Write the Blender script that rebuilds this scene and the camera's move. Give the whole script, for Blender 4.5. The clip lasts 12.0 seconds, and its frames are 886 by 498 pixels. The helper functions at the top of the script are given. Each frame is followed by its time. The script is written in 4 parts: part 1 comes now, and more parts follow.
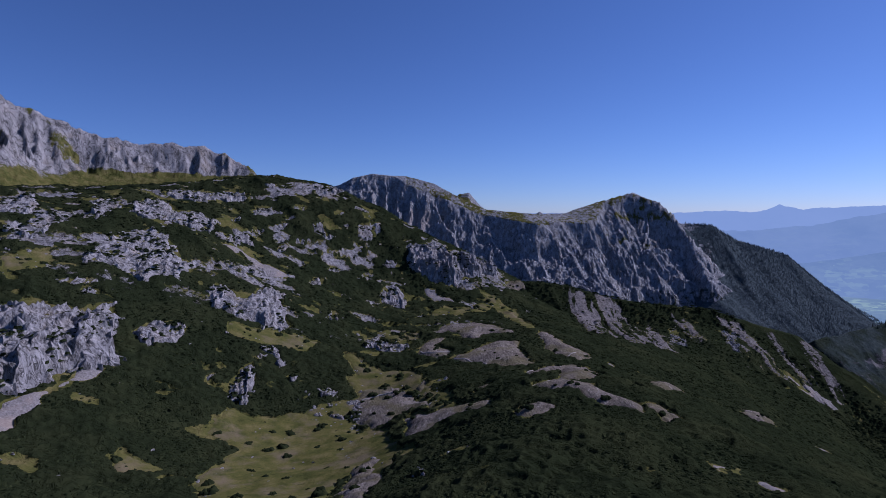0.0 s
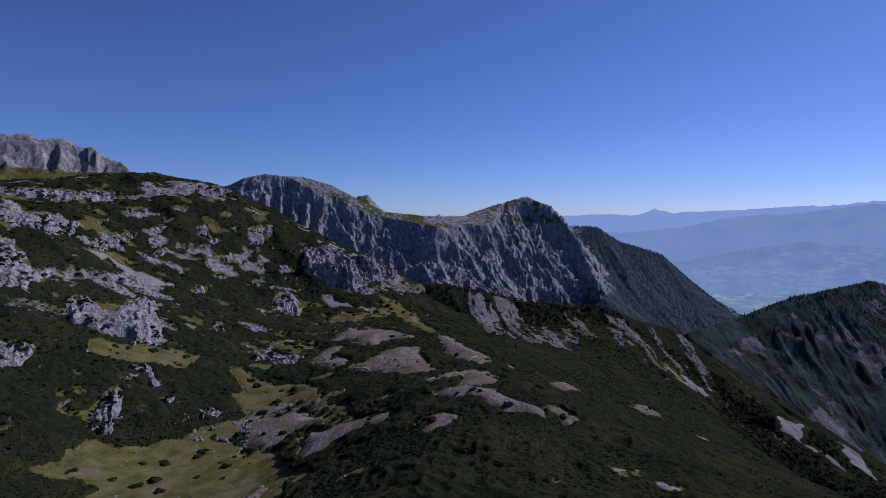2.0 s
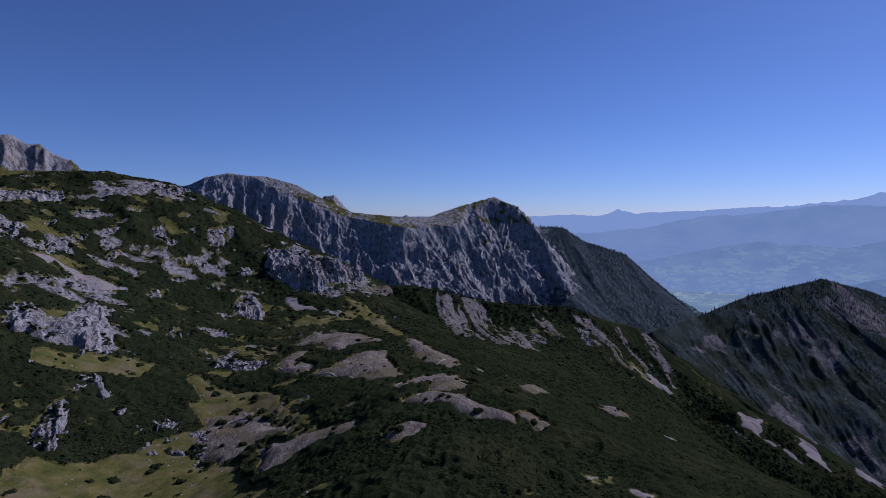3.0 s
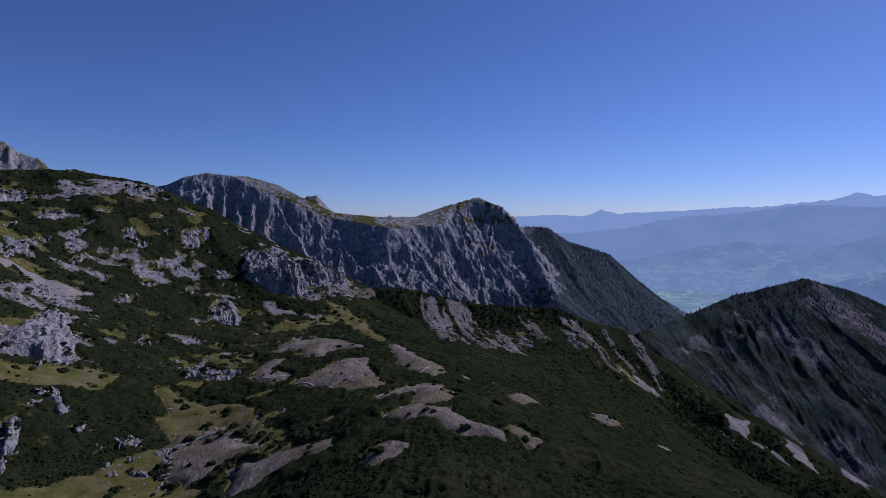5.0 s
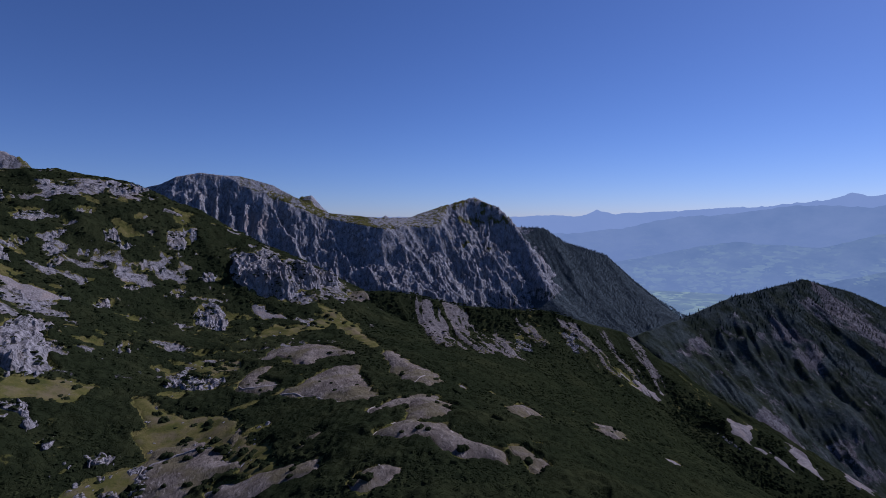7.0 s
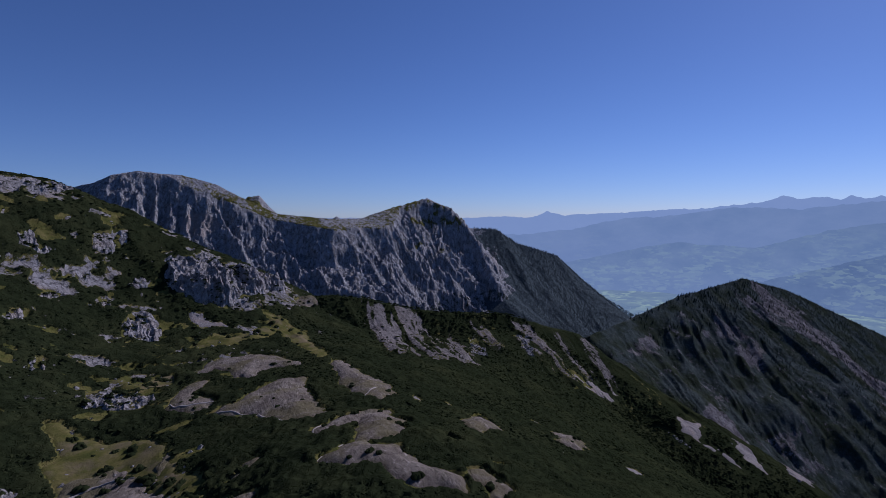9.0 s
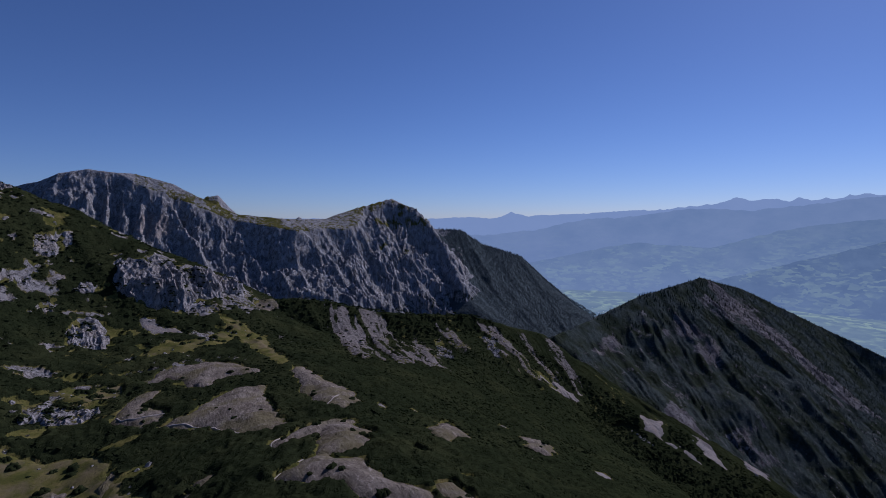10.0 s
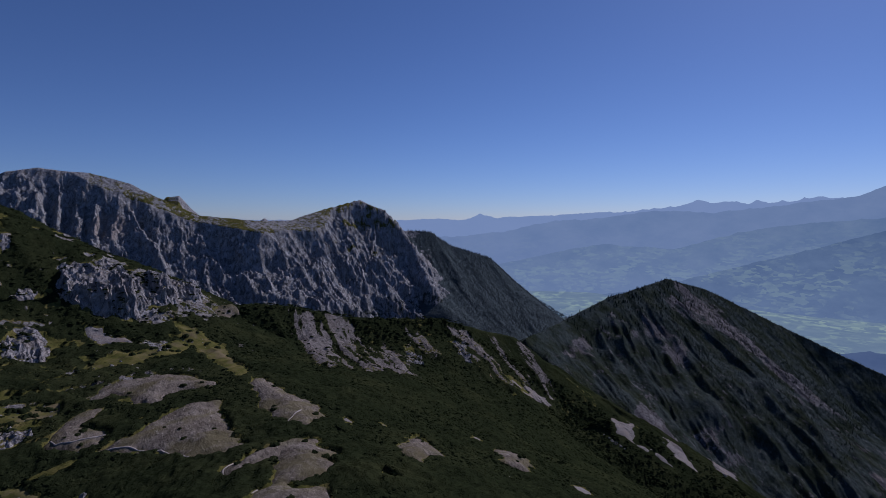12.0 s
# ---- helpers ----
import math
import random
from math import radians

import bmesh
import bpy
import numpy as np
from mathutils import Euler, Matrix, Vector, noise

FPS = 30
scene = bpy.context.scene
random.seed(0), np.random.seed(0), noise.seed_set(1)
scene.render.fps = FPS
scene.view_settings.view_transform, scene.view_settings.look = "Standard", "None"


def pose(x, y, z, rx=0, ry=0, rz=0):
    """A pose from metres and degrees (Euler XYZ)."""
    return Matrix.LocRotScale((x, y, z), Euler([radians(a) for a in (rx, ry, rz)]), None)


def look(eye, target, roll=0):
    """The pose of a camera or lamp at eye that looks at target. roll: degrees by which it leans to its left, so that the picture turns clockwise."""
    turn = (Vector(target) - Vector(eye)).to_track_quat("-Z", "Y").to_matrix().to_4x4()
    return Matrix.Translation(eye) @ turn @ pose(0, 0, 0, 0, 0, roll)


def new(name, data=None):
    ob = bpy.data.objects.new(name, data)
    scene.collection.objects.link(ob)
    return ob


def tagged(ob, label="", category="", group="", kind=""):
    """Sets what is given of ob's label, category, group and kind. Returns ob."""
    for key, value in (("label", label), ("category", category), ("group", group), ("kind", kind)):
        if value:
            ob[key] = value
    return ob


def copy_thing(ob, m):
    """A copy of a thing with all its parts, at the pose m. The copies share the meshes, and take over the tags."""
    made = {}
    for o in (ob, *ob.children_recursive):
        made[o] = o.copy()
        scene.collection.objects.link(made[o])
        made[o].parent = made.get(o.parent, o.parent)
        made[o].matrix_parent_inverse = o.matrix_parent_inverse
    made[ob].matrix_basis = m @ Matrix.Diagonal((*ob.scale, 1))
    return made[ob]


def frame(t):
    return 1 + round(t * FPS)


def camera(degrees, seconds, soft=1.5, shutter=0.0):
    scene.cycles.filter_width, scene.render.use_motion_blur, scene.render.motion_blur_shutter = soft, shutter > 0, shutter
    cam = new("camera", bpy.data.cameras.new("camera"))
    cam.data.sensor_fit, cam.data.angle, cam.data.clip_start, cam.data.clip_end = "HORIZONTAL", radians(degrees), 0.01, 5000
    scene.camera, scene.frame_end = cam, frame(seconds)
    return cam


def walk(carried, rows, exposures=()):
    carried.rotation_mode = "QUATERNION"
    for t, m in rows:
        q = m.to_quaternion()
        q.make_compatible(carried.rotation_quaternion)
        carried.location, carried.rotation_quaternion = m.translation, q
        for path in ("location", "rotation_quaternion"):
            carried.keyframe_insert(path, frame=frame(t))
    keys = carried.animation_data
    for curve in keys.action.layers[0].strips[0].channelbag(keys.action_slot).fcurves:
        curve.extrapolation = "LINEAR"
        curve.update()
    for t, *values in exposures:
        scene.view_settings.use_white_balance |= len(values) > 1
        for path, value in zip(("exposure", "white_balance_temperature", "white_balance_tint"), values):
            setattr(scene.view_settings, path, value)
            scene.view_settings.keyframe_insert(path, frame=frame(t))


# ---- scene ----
# camera: a drone gliding straight ahead while it turns to its right
cam = camera(78.82, 12.0, 0.5)
ROWS = [
    (0.0, 0.15, 0.09, 99.89, 0.000, -3.643, 0.189),
    (0.5, 0.38, 2.60, 99.76, -1.085, -3.555, 0.116),
    (1.0, 0.67, 5.18, 99.72, -3.883, -3.487, 0.067),
    (1.5, 1.03, 7.84, 99.74, -7.142, -3.435, 0.036),
    (2.0, 1.49, 10.60, 99.80, -10.599, -3.398, 0.021),
    (2.5, 2.03, 13.45, 99.88, -12.907, -3.371, 0.017),
    (3.0, 2.66, 16.39, 99.97, -14.047, -3.353, 0.022),
    (3.2, 2.94, 17.60, 100.01, -14.383, -3.348, 0.025),
    (4.8, 5.58, 27.77, 100.22, -15.600, -3.325, 0.066),
    (5.0, 5.96, 29.10, 100.23, -15.716, -3.323, 0.071),
    (5.5, 6.93, 32.47, 100.27, -15.896, -3.318, 0.081),
    (6.0, 7.94, 35.90, 100.29, -16.009, -3.310, 0.088),
    (6.5, 8.98, 39.38, 100.30, -16.077, -3.299, 0.089),
    (6.7, 9.40, 40.78, 100.30, -16.117, -3.293, 0.089),
    (8.3, 12.84, 52.08, 100.34, -17.770, -3.225, 0.054),
    (8.5, 13.27, 53.50, 100.35, -18.680, -3.213, 0.046),
    (9.0, 14.37, 57.01, 100.38, -21.191, -3.181, 0.025),
    (9.5, 15.49, 60.48, 100.41, -23.260, -3.144, 0.001),
    (10.0, 16.64, 63.91, 100.45, -24.936, -3.105, -0.024),
    (10.5, 17.85, 67.27, 100.49, -26.270, -3.062, -0.047),
    (11.0, 19.13, 70.57, 100.51, -27.377, -3.019, -0.067),
    (11.5, 20.52, 73.78, 100.50, -28.032, -2.975, -0.081),
    (12.0, 22.07, 76.90, 100.45, -28.234, -2.933, -0.085),
]
walk(cam, [(t, pose(x, y, z, 90 + pitch, roll, yaw)) for t, x, y, z, yaw, pitch, roll in ROWS],
     exposures=[(0.0, 0.05, 5120, 34), (1.0, 0.02, 5130, 34), (2.5, -0.1, 5180, 34), (5.5, -0.15, 5210, 34), (8.5, -0.19, 5260, 32), (12.0, -0.36, 5460, 29)])

# ---- light ----
SUN_AZ, SUN_EL = 66.0, 36.0
world = bpy.data.worlds.new("sky")
scene.world = world
world.use_nodes = True
wn, wl = world.node_tree.nodes, world.node_tree.links
sky = wn.new("ShaderNodeTexSky")
sky.sky_type = "NISHITA"
sky.sun_disc = False
sky.sun_elevation, sky.sun_rotation = radians(SUN_EL), radians(SUN_AZ)
sky.altitude, sky.air_density, sky.dust_density, sky.ozone_density = 2400, 1.0, 0.8, 6.0
wn["Background"].inputs["Strength"].default_value = 0.067
wl.new(sky.outputs["Color"], wn["Background"].inputs["Color"])
sun_data = bpy.data.lights.new("sun", "SUN")
sun_data.energy, sun_data.angle, sun_data.color = 4.2, radians(0.5), (1.0, 0.91, 0.78)
sun = new("sun", sun_data)
sun_way = Vector((math.sin(radians(SUN_AZ)) * math.cos(radians(SUN_EL)), math.cos(radians(SUN_AZ)) * math.cos(radians(SUN_EL)), math.sin(radians(SUN_EL))))
sun.matrix_world = look(sun_way * 3000, (0, 0, 0))

# ---- materials ----
class Nodes:
    """A material and short ways to add nodes to it."""

    def __init__(self, name, rough=0.9):
        self.m = bpy.data.materials.new(name)
        self.m.use_nodes = True
        self.t = self.m.node_tree
        self.b = self.t.nodes["Principled BSDF"]
        self.b.inputs["Roughness"].default_value = rough
        self.b.inputs["Specular IOR Level"].default_value = 0.0
        self.pos = self.t.nodes.new("ShaderNodeTexCoord").outputs["Object"]

    def link(self, a, b):
        self.t.links.new(a, b)

    def scaled(self, x, y, z):
        n = self.t.nodes.new("ShaderNodeMapping")
        n.inputs["Scale"].default_value = (x, y, z)
        self.link(self.pos, n.inputs["Vector"])
        return n.outputs["Vector"]

    def noise(self, size, detail=4, rough=0.55, vec=None, distort=0.0):
        n = self.t.nodes.new("ShaderNodeTexNoise")
        n.inputs["Scale"].default_value = 1.0 / size
        n.inputs["Detail"].default_value = detail
        n.inputs["Roughness"].default_value = rough
        n.inputs["Distortion"].default_value = distort
        self.link(vec or self.pos, n.inputs["Vector"])
        return n.outputs["Fac"]

    def cells(self, size, vec=None, feature="DISTANCE_TO_EDGE"):
        n = self.t.nodes.new("ShaderNodeTexVoronoi")
        n.feature = feature
        n.inputs["Scale"].default_value = 1.0 / size
        self.link(vec or self.pos, n.inputs["Vector"])
        return n.outputs["Distance" if feature == "DISTANCE_TO_EDGE" else "Color"]

    def ramp(self, fac, *stops):
        n = self.t.nodes.new("ShaderNodeValToRGB")
        e = n.color_ramp.elements
        while len(e) < len(stops):
            e.new(0.5)
        for k, (p, c) in enumerate(stops):
            e[k].position = p
            e[k].color = (*c, 1) if isinstance(c, tuple) else (c, c, c, 1)
        self.link(fac, n.inputs["Fac"])
        return n.outputs["Color"]

    def mix(self, fac, a, b, kind="MIX"):
        n = self.t.nodes.new("ShaderNodeMix")
        n.data_type, n.blend_type = "RGBA", kind
        for k, v in ((0, fac), (6, a), (7, b)):
            if isinstance(v, (int, float)):
                n.inputs[k].default_value = v if k == 0 else (v, v, v, 1)
            elif isinstance(v, tuple):
                n.inputs[k].default_value = (*v, 1)
            else:
                self.link(v, n.inputs[k])
        return n.outputs[2]

    def math(self, op, a, b=0.0):
        n = self.t.nodes.new("ShaderNodeMath")
        n.operation = op
        for k, v in enumerate((a, b)):
            if isinstance(v, (int, float)):
                n.inputs[k].default_value = v
            else:
                self.link(v, n.inputs[k])
        return n.outputs[0]

    def attr(self, name):
        n = self.t.nodes.new("ShaderNodeAttribute")
        n.attribute_name = name
        return n.outputs["Fac"]

    def upness(self):
        g = self.t.nodes.new("ShaderNodeNewGeometry")
        s = self.t.nodes.new("ShaderNodeSeparateXYZ")
        self.link(g.outputs["Normal"], s.inputs[0])
        return s.outputs["Z"]

    def island(self):
        return self.t.nodes.new("ShaderNodeNewGeometry").outputs["Random Per Island"]

    def bump(self, height, strength=0.6, distance=0.5):
        n = self.t.nodes.new("ShaderNodeBump")
        n.inputs["Strength"].default_value = strength
        n.inputs["Distance"].default_value = distance
        self.link(height, n.inputs["Height"])
        self.link(n.outputs[0], self.b.inputs["Normal"])

    def done(self, color):
        self.link(color, self.b.inputs["Base Color"])
        return self.m


def limestone(n, size=1.0, tone=1.0, haze_tint=False):
    """Pale grey limestone with darker cracks, water stains and ochre patches: a colour and a height."""
    def grey(v):
        # Far faces are tinted bluer here, standing in for distance haze.
        return (0.95 * v * tone, 0.975 * v * tone, v * tone) if haze_tint else (v * tone, 0.975 * v * tone, 0.96 * v * tone)
    steep = n.scaled(1.0, 1.0, 0.35 if size > 1.5 else 0.7)
    base = n.ramp(n.noise(4 * size, 9, 0.72, steep), (0.3, grey(0.13)), (0.47, grey(0.33)), (0.7, grey(0.56)))
    stain = n.ramp(n.noise(14 * size, 4, 0.6), (0.52, 0.0), (0.7, 0.28 if haze_tint else 0.5))
    base = n.mix(stain, base, (0.27, 0.22, 0.165))
    seam = n.math("ABSOLUTE", n.math("SUBTRACT", n.noise(4.5 * size, 5, 0.6, n.scaled(1.0, 1.0, 0.4), 0.6), 0.5))
    crack = n.ramp(seam, (0.0, 0.75), (0.028, 0.0))
    base = n.mix(crack, base, (0.07 * tone, 0.068 * tone, 0.066 * tone))
    height = n.math("SUBTRACT", n.noise(3.0 * size, 9, 0.72, steep), n.math("MULTIPLY", crack, 0.4))
    return base, height


def pine_colour(n):
    a = n.ramp(n.noise(2.6, 6, 0.72), (0.3, (0.011, 0.015, 0.007)), (0.55, (0.018, 0.024, 0.0105)), (0.78, (0.03, 0.037, 0.015)))
    return n.mix(n.ramp(n.noise(34, 4, 0.6), (0.46, 0.0), (0.66, 0.6)), a, (0.036, 0.041, 0.017))


# Paler and bluer than needles: distance haze is put into this base colour.
def hazed_spruce_colour(n):
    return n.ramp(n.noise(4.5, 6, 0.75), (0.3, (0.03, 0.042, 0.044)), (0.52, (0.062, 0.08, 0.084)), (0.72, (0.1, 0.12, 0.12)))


# Dwarf pine mixed with the haze-paled spruce tone.
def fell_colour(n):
    return n.mix(n.ramp(n.noise(35, 5), (0.4, 0.35), (0.62, 0.85)), hazed_spruce_colour(n), pine_colour(n))


def turf_colour(n):
    a = n.ramp(n.noise(7, 5, 0.6), (0.3, (0.05, 0.058, 0.016)), (0.5, (0.1, 0.096, 0.028)), (0.72, (0.165, 0.138, 0.055)))
    return n.mix(n.ramp(n.noise(0.9, 4, 0.7), (0.42, 0.0), (0.7, 0.45)), a, (0.05, 0.06, 0.018))


def slope_material():
    n = Nodes("mountain_slope")
    fine = n.noise(5.5, 6, 0.7)
    rock, height = limestone(n, 1.0, 0.66)
    # Ribs under the crag ridge go earth-brown and darker, half-shade put into the colour.
    rock = n.mix(n.math("MULTIPLY", n.attr("earth"), 0.75), rock, n.ramp(n.noise(2.5, 6, 0.7), (0.35, (0.07, 0.062, 0.056)), (0.6, (0.2, 0.182, 0.168))))
    edge = n.math("MULTIPLY", n.math("SUBTRACT", fine, 0.5), 1.5)
    rock_fac = n.ramp(n.math("ADD", n.attr("rock"), edge), (0.44, 0.0), (0.56, 1.0))
    turf_fac = n.ramp(n.math("ADD", n.attr("turf"), edge), (0.44, 0.0), (0.56, 1.0))
    ground = n.mix(turf_fac, pine_colour(n), turf_colour(n))
    n.bump(n.math("MULTIPLY", height, n.math("ADD", rock_fac, 0.6)), 0.9, 1.4)
    return n.done(n.mix(rock_fac, ground, rock))


def cliff_material(name, green, size=3.0, tone=1.0, earth=0.0):
    """Limestone faces; the layers turf, wood and scree say what covers them."""
    n = Nodes(name)
    rock, height = limestone(n, size, tone, size > 2)
    # Flank rock pulled towards near-black earth, standing in for its shaded side.
    if earth:
        rock = n.mix(n.ramp(n.noise(12 * size, 5, 0.65), (0.35, 0.5 * earth), (0.6, earth)), rock, (0.05, 0.047, 0.052))
    edge = n.math("MULTIPLY", n.math("SUBTRACT", n.noise(5 * size, 7, 0.72, n.scaled(1.0, 1.0, 0.6)), 0.5), 1.6)

    def where(layer):
        return n.ramp(n.math("ADD", n.attr(layer), edge), (0.42, 0.0), (0.58, 1.0))
    loose = n.ramp(n.noise(1.6 * size, 6, 0.75), (0.3, (0.16, 0.147, 0.138)), (0.5, (0.26, 0.238, 0.222)), (0.7, (0.4, 0.375, 0.35)))
    c = n.mix(where("scree"), rock, loose)
    c = n.mix(where("turf"), c, turf_colour(n))
    c = n.mix(where("wood"), c, green(n))
    n.bump(height, 1.0, 3.5 if size > 2 else 1.5)
    return n.done(c)


def mound_material():
    n = Nodes("bare_mound")
    a = n.ramp(n.noise(9, 5, 0.6), (0.3, (0.115, 0.098, 0.078)), (0.55, (0.172, 0.15, 0.122)), (0.75, (0.24, 0.213, 0.18)))
    twigs = n.noise(1.3, 7, 0.75, n.scaled(1.0, 0.4, 1.0), 0.4)
    a = n.mix(n.ramp(twigs, (0.36, 0.85), (0.5, 0.0)), a, (0.05, 0.044, 0.036))
    a = n.mix(n.ramp(twigs, (0.56, 0.0), (0.7, 0.75)), a, (0.44, 0.4, 0.35))
    a = n.mix(n.ramp(n.noise(6, 5, 0.7), (0.6, 0.0), (0.7, 0.7)), a, (0.05, 0.055, 0.022))
    a = n.mix(n.ramp(n.noise(15, 4, 0.6), (0.46, 0.0), (0.58, 0.7)), a, (0.115, 0.103, 0.05))
    n.bump(twigs, 1.0, 0.9)
    return n.done(a)


def turf_material():
    n = Nodes("alpine_turf")
    a = turf_colour(n)
    a = n.mix(n.ramp(n.noise(13, 5, 0.65), (0.5, 0.0), (0.66, 0.85)), a, (0.15, 0.122, 0.075))
    a = n.mix(n.ramp(n.noise(2.4, 6, 0.75), (0.3, 0.75), (0.42, 0.0)), a, (0.022, 0.03, 0.011))
    a = n.mix(n.ramp(n.noise(1.1, 3, 0.7), (0.7, 0.0), (0.78, 0.8)), a, (0.36, 0.34, 0.31))
    n.bump(n.noise(1.2, 5, 0.7), 0.7, 0.4)
    return n.done(a)


def scree_material():
    n = Nodes("scree")
    a = n.ramp(n.noise(0.9, 6, 0.75), (0.3, (0.1, 0.092, 0.086)), (0.5, (0.2, 0.185, 0.174)), (0.7, (0.34, 0.32, 0.305)))
    a = n.mix(n.ramp(n.noise(9, 4), (0.5, 0.0), (0.7, 0.6)), a, (0.3, 0.24, 0.19))
    n.bump(n.noise(0.7, 5, 0.8), 0.8, 0.5)
    return n.done(a)


def path_material():
    n = Nodes("trodden_path")
    a = n.ramp(n.noise(0.8, 5, 0.7), (0.3, (0.22, 0.2, 0.18)), (0.6, (0.36, 0.335, 0.3)))
    n.bump(n.noise(0.5, 4, 0.7), 0.6, 0.2)
    return n.done(a)


def rock_material():
    n = Nodes("limestone")
    rock, height = limestone(n, 0.8, 0.76)
    up = n.math("ADD", n.upness(), n.math("MULTIPLY", n.math("SUBTRACT", n.noise(7, 7, 0.72), 0.5), 1.7))
    fac = n.ramp(up, (0.93, 0.0), (1.02, 1.0))
    green = n.mix(n.ramp(n.noise(12, 3), (0.45, 0.0), (0.55, 1.0)), pine_colour(n), turf_colour(n))
    n.bump(height, 1.0, 1.6)
    return n.done(n.mix(fac, rock, green))


def leaf_material(name, dark, light, depth=0.45):
    n = Nodes(name, 0.7)
    a = n.ramp(n.island(), (0.0, dark), (1.0, light))
    a = n.mix(n.ramp(n.noise(22, 4, 0.6), (0.4, 0.8), (0.6, 0.0)), a, dark)
    a = n.mix(n.ramp(n.noise(0.6, 4, 0.7), (0.35, depth), (0.65, 0.0)), a, (0.010, 0.014, 0.007))
    return n.done(a)


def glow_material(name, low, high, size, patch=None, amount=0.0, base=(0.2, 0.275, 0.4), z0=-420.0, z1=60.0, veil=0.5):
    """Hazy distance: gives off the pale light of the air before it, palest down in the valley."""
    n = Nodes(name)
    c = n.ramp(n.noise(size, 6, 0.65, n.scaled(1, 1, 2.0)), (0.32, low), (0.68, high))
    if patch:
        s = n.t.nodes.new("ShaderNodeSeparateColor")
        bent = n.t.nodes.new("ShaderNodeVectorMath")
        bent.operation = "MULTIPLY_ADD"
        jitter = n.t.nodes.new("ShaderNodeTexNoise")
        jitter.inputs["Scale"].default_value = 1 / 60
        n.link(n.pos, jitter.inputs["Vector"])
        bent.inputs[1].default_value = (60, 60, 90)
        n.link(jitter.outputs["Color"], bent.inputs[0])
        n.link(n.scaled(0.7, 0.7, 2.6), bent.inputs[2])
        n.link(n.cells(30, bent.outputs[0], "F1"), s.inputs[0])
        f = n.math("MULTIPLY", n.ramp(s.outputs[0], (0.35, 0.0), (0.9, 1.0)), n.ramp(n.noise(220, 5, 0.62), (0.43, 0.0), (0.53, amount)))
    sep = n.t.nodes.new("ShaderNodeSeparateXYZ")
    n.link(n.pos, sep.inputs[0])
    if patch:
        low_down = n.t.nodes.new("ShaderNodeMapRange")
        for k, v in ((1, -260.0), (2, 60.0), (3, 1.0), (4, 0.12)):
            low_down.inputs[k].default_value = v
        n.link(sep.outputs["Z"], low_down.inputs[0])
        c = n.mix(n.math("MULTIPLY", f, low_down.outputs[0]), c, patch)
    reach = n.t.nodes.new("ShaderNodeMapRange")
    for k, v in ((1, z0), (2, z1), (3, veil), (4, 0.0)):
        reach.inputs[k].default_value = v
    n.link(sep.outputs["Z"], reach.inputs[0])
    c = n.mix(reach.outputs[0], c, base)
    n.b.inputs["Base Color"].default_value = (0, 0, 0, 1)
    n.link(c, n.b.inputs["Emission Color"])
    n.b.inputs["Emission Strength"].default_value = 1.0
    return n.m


SLOPE = slope_material()
ROCKFACE = cliff_material("limestone_face", fell_colour, 2.2, 0.72)
LEFTFACE = cliff_material("limestone_ridge", pine_colour, 1.6, 0.64)
WOODED = cliff_material("wooded_flank", hazed_spruce_colour, 2.5, 0.62)
CONEFACE = cliff_material("gullied_flank", fell_colour, 1.6, 0.7, 0.8)
BARE = mound_material()
TURF = turf_material()
SCREE = scree_material()
ROCK = rock_material()
PINE = leaf_material("dwarf_pine", (0.011, 0.016, 0.007), (0.04, 0.048, 0.019), 0.45)
FIR = leaf_material("dark_fir", (0.03, 0.04, 0.036), (0.055, 0.068, 0.058))
# Leaf colours lifted towards blue-grey in place of distance haze.
HAZED_SPRUCE = leaf_material("spruce", (0.07, 0.09, 0.094), (0.105, 0.128, 0.13), 0.12)

# ---- shape of the land ----
def hash2(ix, iy, seed):
    h = (ix.astype(np.int64) * 374761393 + iy.astype(np.int64) * 668265263 + seed * 974634777) & 0x7FFFFFFF
    h = ((h ^ (h >> 13)) * 1274126177) & 0x7FFFFFFF
    return ((h ^ (h >> 16)) & 0xFFFF) / 65535.0


def noise2(x, y, seed=0):
    """Smooth value noise, -1 to 1."""
    fx, fy = np.floor(x), np.floor(y)
    tx, ty = x - fx, y - fy
    sx, sy = tx * tx * tx * (tx * (tx * 6 - 15) + 10), ty * ty * ty * (ty * (ty * 6 - 15) + 10)
    a, b = hash2(fx, fy, seed), hash2(fx + 1, fy, seed)
    c, d = hash2(fx, fy + 1, seed), hash2(fx + 1, fy + 1, seed)
    return 2 * (a + (b - a) * sx + (c - a) * sy + (a - b - c + d) * sx * sy) - 1


def fbm(x, y, size, octaves, seed=0, ridged=False, gain=0.5):
    """Fractal noise whose largest lumps measure about size metres."""
    total, amp, norm = 0.0, 1.0, 0.0
    for k in range(octaves):
        c, s = math.cos(0.7 * k + seed), math.sin(0.7 * k + seed)
        f = 2.03 ** k / size
        n = noise2((x * c - y * s) * f, (x * s + y * c) * f, seed * 17 + k)
        total = total + amp * (1 - 2 * np.abs(n) if ridged else n)
        norm += amp
        amp *= gain
    return total / norm


def step01(a, b, v):
    t = np.clip((v - a) / (b - a), 0, 1)
    return t * t * (3 - 2 * t)


